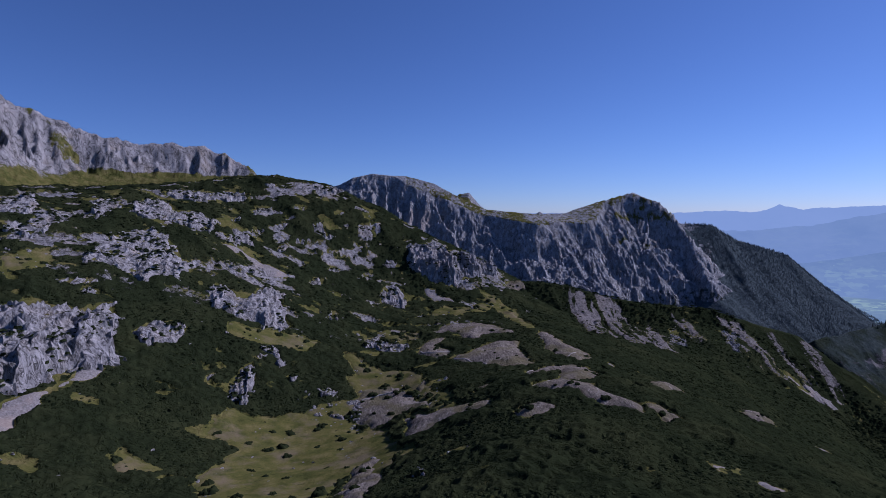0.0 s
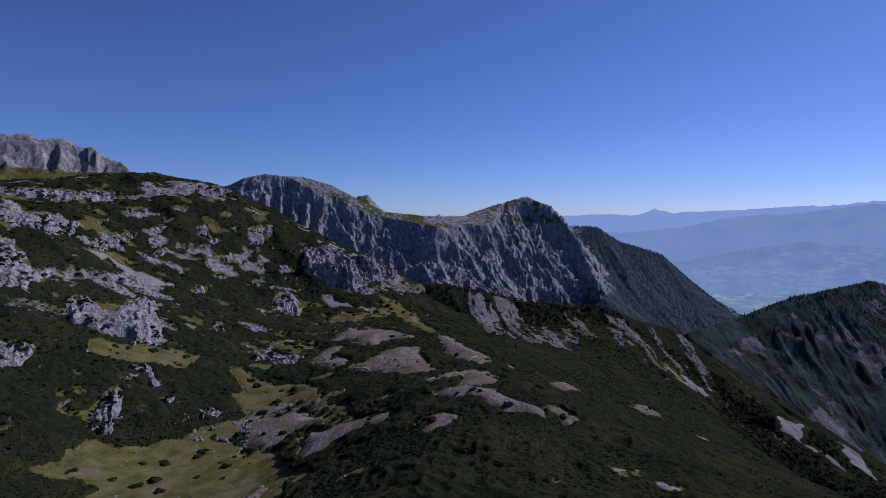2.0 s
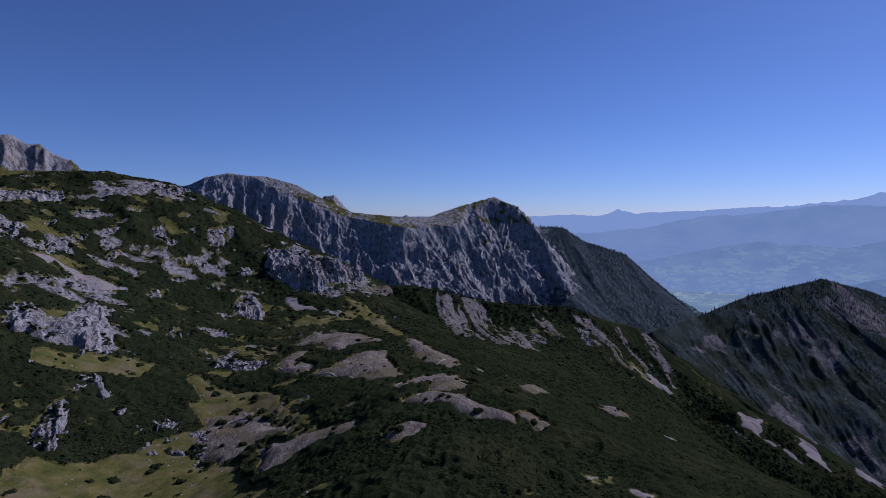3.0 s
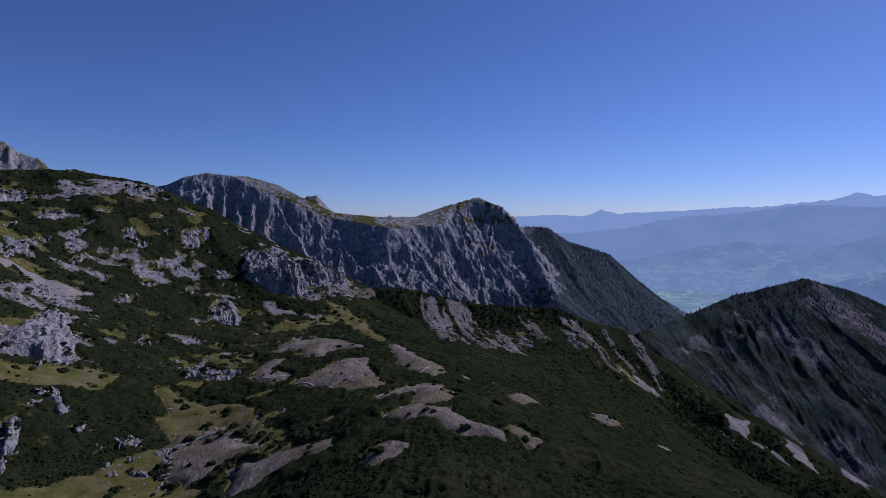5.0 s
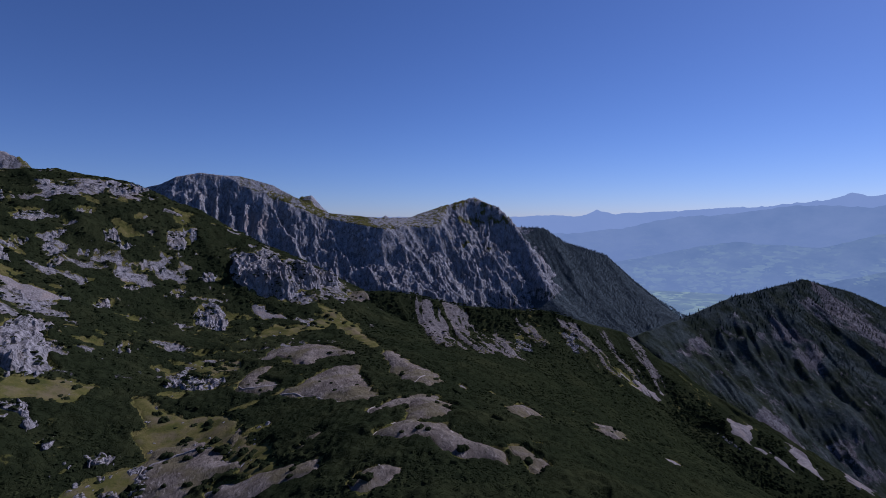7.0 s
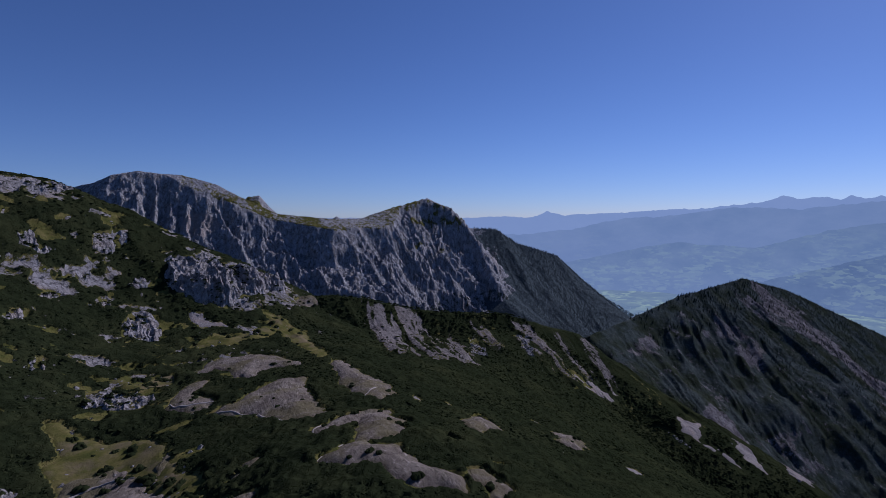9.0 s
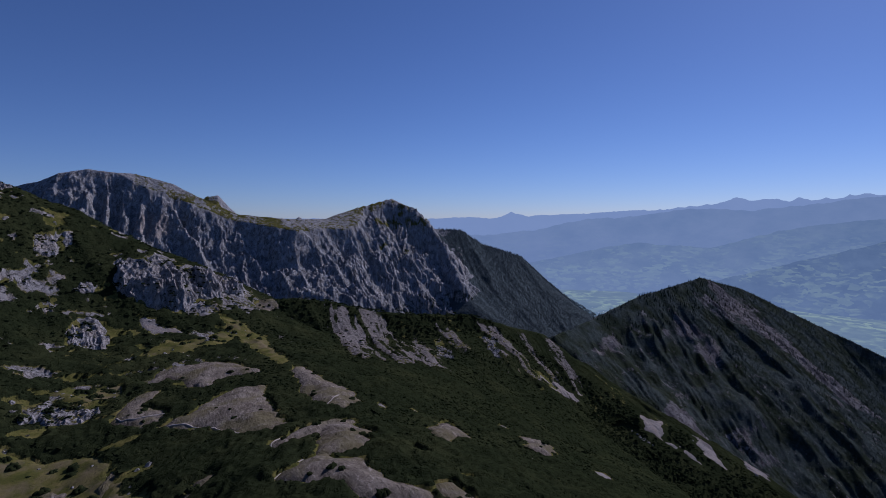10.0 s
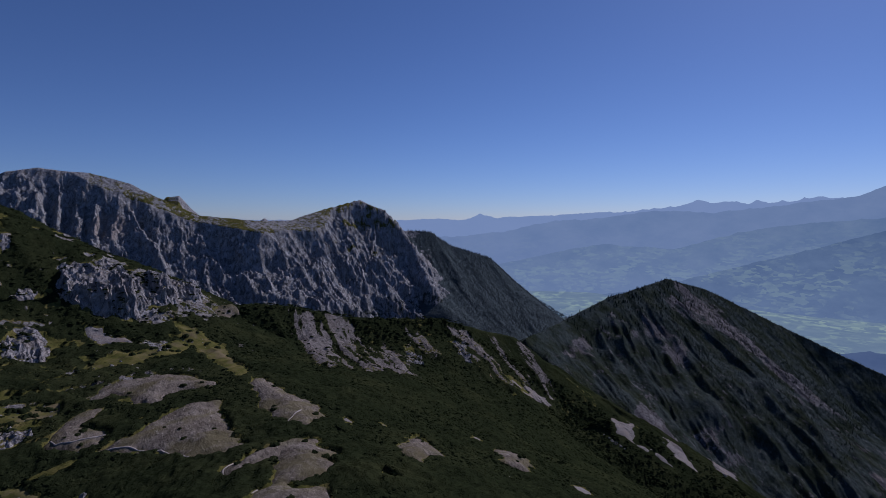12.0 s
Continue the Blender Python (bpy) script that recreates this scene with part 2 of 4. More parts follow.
# heights of the near slope every 88 m in x (from -400) and every 80 m in y (from 60)
GRID_X, GRID_Y, STEP_X, STEP_Y = -400.0, 60.0, 88.0, 80.0
HEIGHTS = [
    [45, 43, 42, 40, 48, 51, 23, -9, -41, -73, -105],
    [87, 74, 56, 22, 9, 55, 14, -20, -58, -95, -130],
    [119, 98, 71, 25, -19, 48, 12, -25, -74, -118, -153],
    [131, 108, 91, 55, 1, 25, 8, -34, -85, -133, -170],
    [124, 116, 115, 60, 10, 30, 13, -30, -81, -141, -183],
    [121, 121, 128, 89, 15, 16, -2, -20, -44, -134, -183],
    [128, 122, 138, 157, 104, 66, -1, -13, -7, -83, -132],
    [126, 118, 123, 132, 97, 45, -9, -21, -12, -39, -81],
    [112, 106, 106, 97, 58, 7, -35, -51, -59, -89, -132],
]


def spline(g, u, v):
    """Uniform cubic B-spline over the grid g at (u, v) in cells, straight on beyond its rim."""
    h, w = g.shape
    uc, vc = np.clip(u, 0, w - 1), np.clip(v, 0, h - 1)
    gp = np.pad(g, 2, mode="reflect", reflect_type="odd")

    def weights(t):
        return ((1 - t) ** 3 / 6, (3 * t ** 3 - 6 * t ** 2 + 4) / 6, (-3 * t ** 3 + 3 * t ** 2 + 3 * t + 1) / 6, t ** 3 / 6)
    iu, iv = np.minimum(uc.astype(int), w - 2), np.minimum(vc.astype(int), h - 2)
    wu, wv = weights(uc - iu), weights(vc - iv)
    return sum(wv[j] * wu[i] * gp[iv + j + 1, iu + i + 1] for j in range(4) for i in range(4))


def slope_base(x, y):
    z = spline(np.array(HEIGHTS, float), (x - GRID_X) / STEP_X, (y - GRID_Y) / STEP_Y)
    east = np.maximum(x - (GRID_X + 10 * STEP_X), 0)
    west = np.clip(GRID_X - x, 0, 900)
    north = np.maximum(y - (GRID_Y + 8 * STEP_Y), 0)
    south = np.maximum(GRID_Y - y, 0)
    brink = np.interp(x, [-400, -250, -136, 66, 171, 316, 440, 520], [640, 600, 560, 550, 556, 600, 646, 680])
    past = np.maximum(y - brink, 0)
    fall = np.interp(x, [-300, -150, 50], [0.15, 0.35, 0.75])
    return np.maximum(z - 0.45 * east + 0.1 * west - 0.2 * north - 0.12 * south - fall * past * past / (past + 12), -420)


def ribs(s, d, lam, seed, octaves=4, cross=0.16):
    """Ribs and gullies that run straight down a flank: s along the crest, d down from it."""
    total, amp, norm = 0.0, 1.0, 0.0
    for k in range(octaves):
        f = 2.1 ** k / lam
        total = total + amp * (1 - 2 * np.abs(noise2(s * f, d * f * cross + 7.3 * k, seed + k)))
        norm += amp
        amp *= 0.66
    return total / norm


def crest_h(x, y, pts, near, far, width, gully=0.0, lam=60.0, seed=0, rough=0.0, back=None, lean=0.0, fall=0.9, lumps=0.0, cap=0.0, cross=0.16):
    """A mountain ridge along the crest pts (x, y, z): its flanks fall with the slope near at the crest and far below it."""
    nearest, s, crest, over = np.full(x.shape, 1e9), np.zeros(x.shape), np.zeros(x.shape), np.zeros(x.shape)
    behind = np.zeros(x.shape, bool)
    run, last = 0.0, len(pts) - 2
    for k, ((x0, y0, z0), (x1, y1, z1)) in enumerate(zip(pts, pts[1:])):
        dx, dy = x1 - x0, y1 - y0
        L = math.hypot(dx, dy)
        u = ((x - x0) * dx + (y - y0) * dy) / (L * L)
        t = np.clip(u, 0, 1)
        px, py = x - x0 - t * dx, y - y0 - t * dy
        d = np.hypot(px, py)
        m = d < nearest
        nearest[m] = d[m]
        behind[m] = (dx * py - dy * px)[m] > 0
        s[m], crest[m] = run + t[m] * L, z0 + t[m] * (z1 - z0)
        past = fall * np.maximum(u - 1, 0) * L if k == last else 0.5 * np.maximum(-u, 0) * L if k == 0 else 0 * u
        over[m] = past[m]
        run += L
    n, f = np.where(behind, near if back is None else back, near), np.where(behind, far if back is None else back, far)
    e = np.maximum(nearest - cap, 0)
    best = crest - over - e * f - (n - f) * width * (1 - np.exp(-e / width)) - 0.22 * np.minimum(nearest, cap)
    if gully:
        warp = 0.9 * lam * fbm(x, y, lam * 3.2, 4, seed + 3)
        g = ribs(s + warp + lean * nearest, nearest, lam, seed, 5, cross)
        best = best + np.where(behind, 0.25, 1.0) * gully * (g - 0.25) * (1 - np.exp(-e / (0.7 * lam)))
    if lumps:
        best = best + lumps * fbm(x, y, 2.2 * lam, 4, seed + 5) * (1 - np.exp(-nearest / lam))
    if rough:
        best = best + rough * (fbm(x, y, 30, 5, seed + 9, True) - 0.2)
    return best


def crest_distance(x, y, pts):
    best = np.full(x.shape, 1e9)
    for (x0, y0, _), (x1, y1, _) in zip(pts, pts[1:]):
        dx, dy = x1 - x0, y1 - y0
        t = np.clip(((x - x0) * dx + (y - y0) * dy) / (dx * dx + dy * dy), 0, 1)
        best = np.minimum(best, np.hypot(x - x0 - t * dx, y - y0 - t * dy))
    return best


# crests of the mountains, (x, y, z)
MASSIF = [(-470, 1690, 150), (-297, 1593, 190), (-261, 1579, 207), (-204, 1587, 220), (-156, 1592, 214), (-106, 1596, 213), (-23, 1580, 190), (26, 1560, 160),
          (122, 1535, 114), (248, 1520, 101), (353, 1561, 103), (471, 1633, 138), (582, 1661, 168), (645, 1632, 140), (684, 1592, 76), (706, 1540, 22), (706, 1480, -34), (700, 1420, -86)]
SPUR = [(640, 1700, 85), (774, 1735, 70), (870, 1745, 64), (952, 1759, 17), (1128, 1771, -34), (1293, 1841, -137), (1461, 1904, -232), (1594, 1926, -298), (1750, 1960, -380)]
BROW = [(40, 526, 36), (66, 527, 34), (98, 531, 33), (122, 536, 29), (174, 556, 13), (218, 566, 5), (290, 580, -3), (337, 588, -19), (383, 592, -33), (437, 628, -49)]
CONE = [(437, 628, -49), (568, 702, -49), (707, 749, -28), (802, 779, -24), (953, 834, -17), (1103, 851, -50), (1338, 797, -155), (1469, 660, -246), (1560, 480, -330)]
LEFT = [(-480, 510, 245), (-440, 544, 222), (-419, 561, 205), (-384, 585, 186), (-346, 614, 181), (-316, 630, 181), (-280, 652, 179), (-242, 657, 162), (-217, 655, 142), (-190, 662, 100)]
HIND = [(20, 2110, 130), (60, 2099, 178), (101, 2098, 185), (130, 2095, 150), (190, 2093, 95), (380, 2280, 95), (405, 2264, 113), (440, 2270, 90)]


# ridges that come down the front of the range
BUTTRESSES = [
    [(500, 1610, 118), (452, 1520, 62), (420, 1440, -12), (400, 1350, -95)],
    [(262, 1462, 52), (284, 1405, 2), (300, 1340, -70)],
    [(-204, 1585, 216), (-196, 1525, 130), (-170, 1440, 40)],
    [(-60, 1585, 196), (-20, 1500, 110), (30, 1420, 15), (60, 1350, -60)],
    [(110, 1520, 96), (150, 1450, 30), (190, 1370, -60)],
]


def massif_parts(x, y):
    """The limestone range: its height, how far a point stands out as a rib, and how far below the crest it lies."""
    nearest, s, crest, over, cx = np.full(x.shape, 1e9), np.zeros(x.shape), np.zeros(x.shape), np.zeros(x.shape), np.zeros(x.shape)
    behind = np.zeros(x.shape, bool)
    run = 0.0
    for k, ((x0, y0, z0), (x1, y1, z1)) in enumerate(zip(MASSIF, MASSIF[1:])):
        dx, dy = x1 - x0, y1 - y0
        L = math.hypot(dx, dy)
        u = ((x - x0) * dx + (y - y0) * dy) / (L * L)
        t = np.clip(u, 0, 1)
        px, py = x - x0 - t * dx, y - y0 - t * dy
        d = np.hypot(px, py)
        m = d < nearest
        nearest[m] = d[m]
        behind[m] = (dx * py - dy * px)[m] > 0
        s[m], crest[m], cx[m] = run + t[m] * L, z0 + t[m] * (z1 - z0), x0 + t[m] * dx
        past = 1.2 * np.maximum(u - 1, 0) * L if k == len(MASSIF) - 2 else 0.5 * np.maximum(-u, 0) * L if k == 0 else 0 * u
        over[m] = past[m]
        run += L
    cap = np.interp(cx, [-300, -150, -110, -20, 60, 150, 250, 400, 470, 560], [4, 6, 34, 46, 34, 40, 62, 70, 22, 6]) * (1 + 0.35 * fbm(x, y, 60, 3, 81))
    slack = np.interp(cx, [-150, -100, 100, 200, 420, 480], [0.3, 0.62, 0.5, 0.34, 0.36, 0.7])
    e = np.maximum(nearest - cap, 0)
    front = crest - over - slack * np.minimum(nearest, cap) - 0.6 * e - 92 * (1 - np.exp(-e / 80))
    for ridge in BUTTRESSES:
        front = np.maximum(front, crest_h(x, y, ridge, 0.95, 0.72, 60))
    z = np.where(behind, crest - over - np.where(cx > 660, 1.05, 0.45) * nearest, front)
    lean = np.interp(x, [-300, 0, 150, 380, 520], [0.05, -0.15, -0.45, -0.4, -0.05])
    warp = 22 * fbm(x, y, 150, 4, 8)
    along = s + warp + lean * nearest
    broad = ribs(along, nearest, 105, 61, 2, 0.12)
    fine = ribs(along + 13 * fbm(x, y, 40, 4, 9), nearest, 34, 5, 5, 0.34)
    sheer = np.where(behind & (cx < 660), 0.15, 1.0) * np.maximum(1 - np.exp(-e / 22), 0.75 * step01(610, 680, cx))
    z = z + sheer * (18 * (broad - 0.2) + 22 * (fine - 0.15))
    z = z + (0.12 + 0.88 * sheer) * (13 * fbm(x, y, 30, 5, 14, True, 0.62) + 11 * fbm(x, y, 90, 3, 12))
    return z, 0.5 * broad + fine, e, cx


def massif_h(x, y):
    return massif_parts(x, y)[0]


def spur_h(x, y):
    return crest_h(x, y, SPUR, 0.85, 0.6, 80, 16, 80, 11, 2, 0.5, 0, 0.9, 10)


def brow_h(x, y):
    return crest_h(x, y, BROW, 0.8, 0.5, 26, 5, 25, 27, 1.2, 0.75, 0.2, 0.9, 4, 5)


def cone_h(x, y):
    """The dark peak: straight ribs of uneven size, its wooded shoulder smoother."""
    base = crest_h(x, y, CONE, 0.85, 0.64, 60, lumps=14, lam=55, seed=21, back=0.7, rough=1.6)
    return base + cone_ribs(x, y) * step01(4, 46, crest_distance(x, y, CONE)) * (5 + 6 * step01(1010, 820, x))


def cone_ribs(x, y):
    along = 0.97 * x - 0.24 * y + 30 * fbm(x, y, 130, 5, 44)
    down = -0.24 * x - 0.97 * y
    return ribs(along, down, 74, 43, 2, 0.14) + 0.75 * ribs(along, down, 27, 46, 4, 0.16) - 0.3


def left_h(x, y):
    cliff = crest_h(x, y, LEFT, 1.6, 0.45, 30, 19, 24, 31, 9.0, 0.5, 0.1, 0.9, 14, 0, 0.45)
    meadow = crest_h(x, y, LEFT, 1.6, 0.45, 30, 1.5, 24, 31, 0.8, 0.5, 0.1, 0.9, 5, 0, 0.35)
    return meadow + (cliff - meadow) * step01(138, 158, meadow)


def hind_h(x, y):
    return crest_h(x, y, HIND, 0.75, 0.5, 60, 8, 60, 41, 3, 0.5)


def brow_face(x, y):
    """Where the slope under the crag ridge breaks into bare ribs, 0 to 1."""
    brow = np.interp(x, [c[0] for c in BROW], [c[1] for c in BROW])
    down = (brow - y) + 14 * fbm(x, y, 40, 3, 15)
    xx = x + 0.08 * down + 8 * fbm(x, y, 30, 3, 16)
    first = step01(112, 128, xx) * step01(216, 200, xx) * step01(165, 120, down)
    second = 0.85 * step01(228, 237, xx) * step01(260, 250, xx) * step01(95, 60, down)
    third = 0.95 * step01(274, 285, xx) * step01(332, 315, xx) * step01(150, 90, down)
    fourth = 0.85 * step01(335, 350, xx) * step01(430, 400, xx) * step01(115, 70, down)
    return step01(2, 14, down) * np.maximum.reduce([first, second, third, fourth])


def brow_ribs(x, y):
    u = 0.995 * x - 0.1 * y + 4 * fbm(x, y, 34, 3, 14)
    return ribs(u, y, 11, 13, 4, 0.1)


def rib_rock(x, y):
    """Bare rock on the ribs under the crag ridge, 0 to 1."""
    return brow_face(x, y) * 0.72 * step01(0.0, 0.4, brow_ribs(x, y) + 0.7 * fbm(0.995 * x - 0.1 * y, 0.22 * y, 10, 4, 18))


def slope_h(x, y):
    """The near slope: broad shape, hummocks and broken rock on its upper part."""
    z = slope_base(x, y)
    z = z + 2.8 * fbm(x, y, 44, 5, 2)
    z = z + 2.6 * step01(80, 150, x) * step01(560, 480, y) * ribs(y - 0.35 * x + 8 * fbm(x, y, 60, 3, 17), x, 42, 29, 3, 0.12)
    craggy = step01(330, 420, y - 0.45 * x) * step01(140, 30, x)
    z = z + craggy * 2.6 * np.maximum(fbm(x, y, 26, 4, 7, True), -0.2)
    return z + brow_face(x, y) * 5.5 * brow_ribs(x, y)


def land_h(x, y):
    return np.maximum.reduce([slope_h(x, y), brow_h(x, y), left_h(x, y), cone_h(x, y), massif_h(x, y), spur_h(x, y)])


# ---- meshes ----
def mesh_object(name, verts, faces, material, smooth=False, parent=None):
    """One mesh from arrays: verts (n, 3), faces (m, 3 or 4)."""
    me = bpy.data.meshes.new(name)
    faces = np.asarray(faces, np.int32)
    k = faces.shape[1]
    me.vertices.add(len(verts))
    me.vertices.foreach_set("co", np.asarray(verts, np.float32).ravel())
    me.loops.add(faces.size)
    me.loops.foreach_set("vertex_index", faces.ravel())
    me.polygons.add(len(faces))
    me.polygons.foreach_set("loop_start", np.arange(0, faces.size, k, dtype=np.int32))
    me.update(calc_edges=True)
    me.polygons.foreach_set("use_smooth", np.full(len(faces), smooth))
    me.materials.append(material)
    me.validate()
    ob = new(name, me)
    if parent:
        ob.parent = parent
    return ob


def grid_faces(rows, cols, keep=None):
    i = np.arange(rows * cols).reshape(rows, cols)
    q = np.stack([i[:-1, :-1], i[:-1, 1:], i[1:, 1:], i[1:, :-1]], -1).reshape(-1, 4)
    return q if keep is None else q[keep[q].any(1)]


def compact(verts, faces, *layers):
    used = np.unique(faces)
    table = np.zeros(len(verts), np.int64)
    table[used] = np.arange(len(used))
    return (verts[used], table[faces], *[a[used] for a in layers])


def fan(az0, az1, step, radii):
    """A fan of ground points round the origin: x, y, rows, columns."""
    az = np.radians(np.arange(az0, az1 + step / 2, step))
    r = np.asarray(radii)
    x, y = r[:, None] * np.sin(az), r[:, None] * np.cos(az)
    return x.ravel(), y.ravel(), len(r), len(az)


def mountain(name, height, others, fan_args, material, label, category, sink=6.0, cover=None, pieces=None):
    """A mountain of one mesh or of a few named pieces; cover gives what grows or lies on it, as layers from 0 to 1."""
    x, y, rows, cols = fan(*fan_args)
    z = height(x, y)
    rest = np.maximum.reduce([h(x, y) for h in others])
    layers = cover(x, y, z, z - rest) if cover else {}
    names = sorted(layers)
    v, f, *values = compact(np.stack([x, y, z], 1), grid_faces(rows, cols, z > rest - sink), *[layers[k] for k in names])
    if not pieces:
        ob = mesh_object(name, v, f, material, True)
        for key, value in zip(names, values):
            ob.data.attributes.new(key, "FLOAT", "POINT").data.foreach_set("value", value.astype(np.float32))
        return tagged(ob, label, category)
    top = tagged(new(name), label, category)
    middle = v[f].mean(1)
    which = pieces[1](middle[:, 0], middle[:, 1], middle[:, 2])
    for k, piece in enumerate(pieces[0]):
        if not (which == k).any():
            continue
        pv, pf, *pt = compact(v, f[which == k], *values)
        ob = mesh_object(piece, pv, pf, material, True, top)
        for key, value in zip(names, pt):
            ob.data.attributes.new(key, "FLOAT", "POINT").data.foreach_set("value", value.astype(np.float32))
    return top


def polygon_depth(x, y, poly):
    """How far a point lies inside the outline (minus: outside), in metres."""
    best = np.full(x.shape, 1e9)
    inside = np.zeros(x.shape, bool)
    for (ax, ay), (bx, by) in zip(poly, poly[1:] + poly[:1]):
        dx, dy = bx - ax, by - ay
        t = np.clip(((x - ax) * dx + (y - ay) * dy) / max(dx * dx + dy * dy, 1e-9), 0, 1)
        best = np.minimum(best, np.hypot(x - ax - t * dx, y - ay - t * dy))
        if dy:
            inside ^= ((ay > y) != (by > y)) & (x < ax + (y - ay) * dx / dy)
    return np.where(inside, best, -best)


PATHS = []
PATHS.append([(3.0, 302.7), (12.7, 297.5), (22.5, 289.9), (29.2, 275.4), (34.5, 264.1), (40.6, 257.2), (47.3, 266.0)])
PATHS.append([(-16.7, 328.8), (-11.6, 317.4), (-6.2, 315.3), (4.5, 316.6)])
PATHS.append([(38.0, 236.3), (38.3, 243.1), (42.9, 248.8)])
PATHS.append([(93.3, 214.5), (94.8, 206.9), (100.5, 204.0), (112.9, 210.9), (133.2, 231.9)])
PATHS.append([(-13.1, 184.5), (-17.2, 209.4), (-16.4, 221.4), (-12.4, 222.0)])
PATHS.append([(34.0, 197.0), (34.2, 207.2), (37.9, 211.9), (44.4, 218.9)])
PATHS.append([(-38.3, 230.9), (-43.4, 247.3), (-41.9, 259.4), (-31.8, 264.4), (-18.7, 262.5)])
PATHS.append([(31.4, 175.8), (33.8, 186.6), (36.9, 196.0)])
PATHS.append([(178.5, 247.5), (185.2, 243.9), (177.4, 226.9), (154.7, 192.1)])
PATHS.append([(168.9, 240.0), (168.7, 229.6), (173.5, 227.0)])
PATHS.append([(43.3, 261.3), (61.8, 282.3), (74.6, 297.8)])
MOUNDS = []
MOUNDS.append([(-6, 366), (3, 386), (17, 387), (28, 394), (40, 378), (48, 355), (36, 355), (27, 352), (17, 343), (12, 355), (4, 368)])
MOUNDS.append([(3, 303), (12, 311), (24, 322), (33, 333), (46, 329), (44, 316), (46, 303), (46, 283), (48, 268), (41, 259), (33, 267), (23, 288), (13, 295)])
MOUNDS.append([(62, 357), (71, 361), (71, 344), (79, 333), (84, 311), (82, 287), (71, 278), (65, 292), (62, 316), (62, 332)])
MOUNDS.append([(57, 250), (62, 260), (70, 259), (71, 240), (67, 223), (60, 219), (55, 218), (47, 217), (53, 234)])
MOUNDS.append([(37, 242), (45, 253), (58, 259), (60, 253), (51, 245), (43, 239), (38, 236)])
MOUNDS.append([(-16, 321), (-13, 345), (-4, 350), (3, 352), (-2, 343), (-9, 338), (3, 319), (3, 308), (-6, 309), (-14, 313)])
MOUNDS.append([(35, 210), (43, 218), (50, 219), (59, 210), (60, 193), (67, 180), (65, 168), (60, 173), (52, 178), (47, 194), (42, 197), (36, 203)])
MOUNDS.append([(75, 193), (79, 188), (79, 173), (72, 165), (68, 167), (70, 177)])
MOUNDS.append([(97, 250), (120, 282), (109, 239), (96, 229), (92, 234)])
MOUNDS.append([(153, 272), (164, 275), (160, 252), (147, 243), (142, 249)])
MOUNDS.append([(-17, 223), (-10, 222), (6, 213), (18, 209), (17, 194), (7, 195), (-2, 195), (-10, 193), (-14, 190), (-17, 209)])
MOUNDS.append([(-45, 243), (-43, 260), (-32, 263), (-17, 261), (-5, 231), (-13, 233), (-21, 230), (-29, 225), (-38, 231)])
MOUNDS.append([(-28, 135), (-32, 173), (-23, 182), (-18, 151), (-19, 125)])
MOUNDS.append([(22, 176), (29, 178), (35, 177), (32, 164), (25, 164), (22, 167)])
MOUNDS.append([(60, 513), (66, 526), (76, 528), (79, 518), (70, 508)])
MOUNDS.append([(11, 226), (15, 234), (22, 235), (20, 229), (15, 223), (10, 222)])
MOUNDS.append([(-14, 264), (-11, 274), (-9, 275), (-8, 267), (-11, 258)])
MOUNDS.append([(-42, 272), (-28, 278), (-9, 254), (-23, 255), (-37, 259), (-46, 260)])
MEADOWS = []
MEADOWS.append([(-58, 313), (-51, 316), (-44, 303), (-31, 294), (-19, 292), (-12, 280), (-8, 262), (1, 245), (4, 231), (-2, 224), (-14, 250), (-30, 268), (-43, 276), (-49, 290)])
MEADOWS.append([(-97, 214), (-97, 235), (-84, 235), (-70, 246), (-48, 244), (-22, 215), (-11, 174), (-18, 162), (-33, 165), (-31, 131), (-61, 145), (-83, 169), (-80, 205)])
MEADOWS.append([(-121, 295), (-108, 306), (-90, 320), (-72, 320), (-78, 299), (-96, 297), (-112, 289)])
MEADOWS.append([(-14, 416), (1, 436), (20, 441), (45, 473), (54, 465), (31, 430), (9, 419)])
MEADOWS.append([(31, 487), (46, 476), (60, 452), (65, 370), (58, 355), (52, 414), (38, 457)])
MEADOWS.append([(-10, 260), (3, 236), (5, 216), (-6, 224)])
MEADOWS.append([(-42, 369), (-27, 373), (-16, 373), (-15, 357), (-24, 354), (-40, 358)])
MEADOWS.append([(-115, 177), (-112, 182), (-98, 177), (-104, 169)])
MEADOWS.append([(-220, 270), (-217, 282), (-212, 293), (-204, 277), (-207, 265), (-215, 262)])
MEADOWS.append([(-49, 367), (-18, 374), (-15, 354), (-27, 353), (-44, 359)])
MEADOWS.append([(-49, 282), (-48, 306), (-35, 296), (-20, 293), (-11, 273), (1, 243), (6, 215), (-4, 225), (-14, 252), (-24, 250), (-42, 259)])
MEADOWS.append([(-66, 249), (-52, 260), (-38, 263), (-36, 232), (-28, 216), (-58, 232)])
SCREES = []
SCREES.append([(-20, 471), (-7, 466), (8, 456), (-7, 452), (-15, 463)])
SCREES.append([(310, 494), (347, 506), (388, 508), (385, 501), (342, 491), (304, 476)])
SCREES.append([(78, 129), (82, 126), (78, 121), (76, 124)])
SCREES.append([(68, 135), (72, 134), (69, 131), (67, 131)])
SCREES.append([(75, 138), (79, 136), (74, 132)])
SCREES.append([(48, 129), (49, 122), (48, 121), (48, 126)])
SCREES.append([(-148, 170), (-152, 181), (-152, 197), (-150, 213), (-142, 231), (-146, 202), (-145, 182), (-144, 171)])
SCREES.append([(-124, 386), (-141, 390), (-158, 387), (-151, 395), (-132, 399), (-115, 399)])
SCREES.append([(87.8, 288.8), (91.6, 292.0), (91.9, 288.0), (88.3, 284.5)])
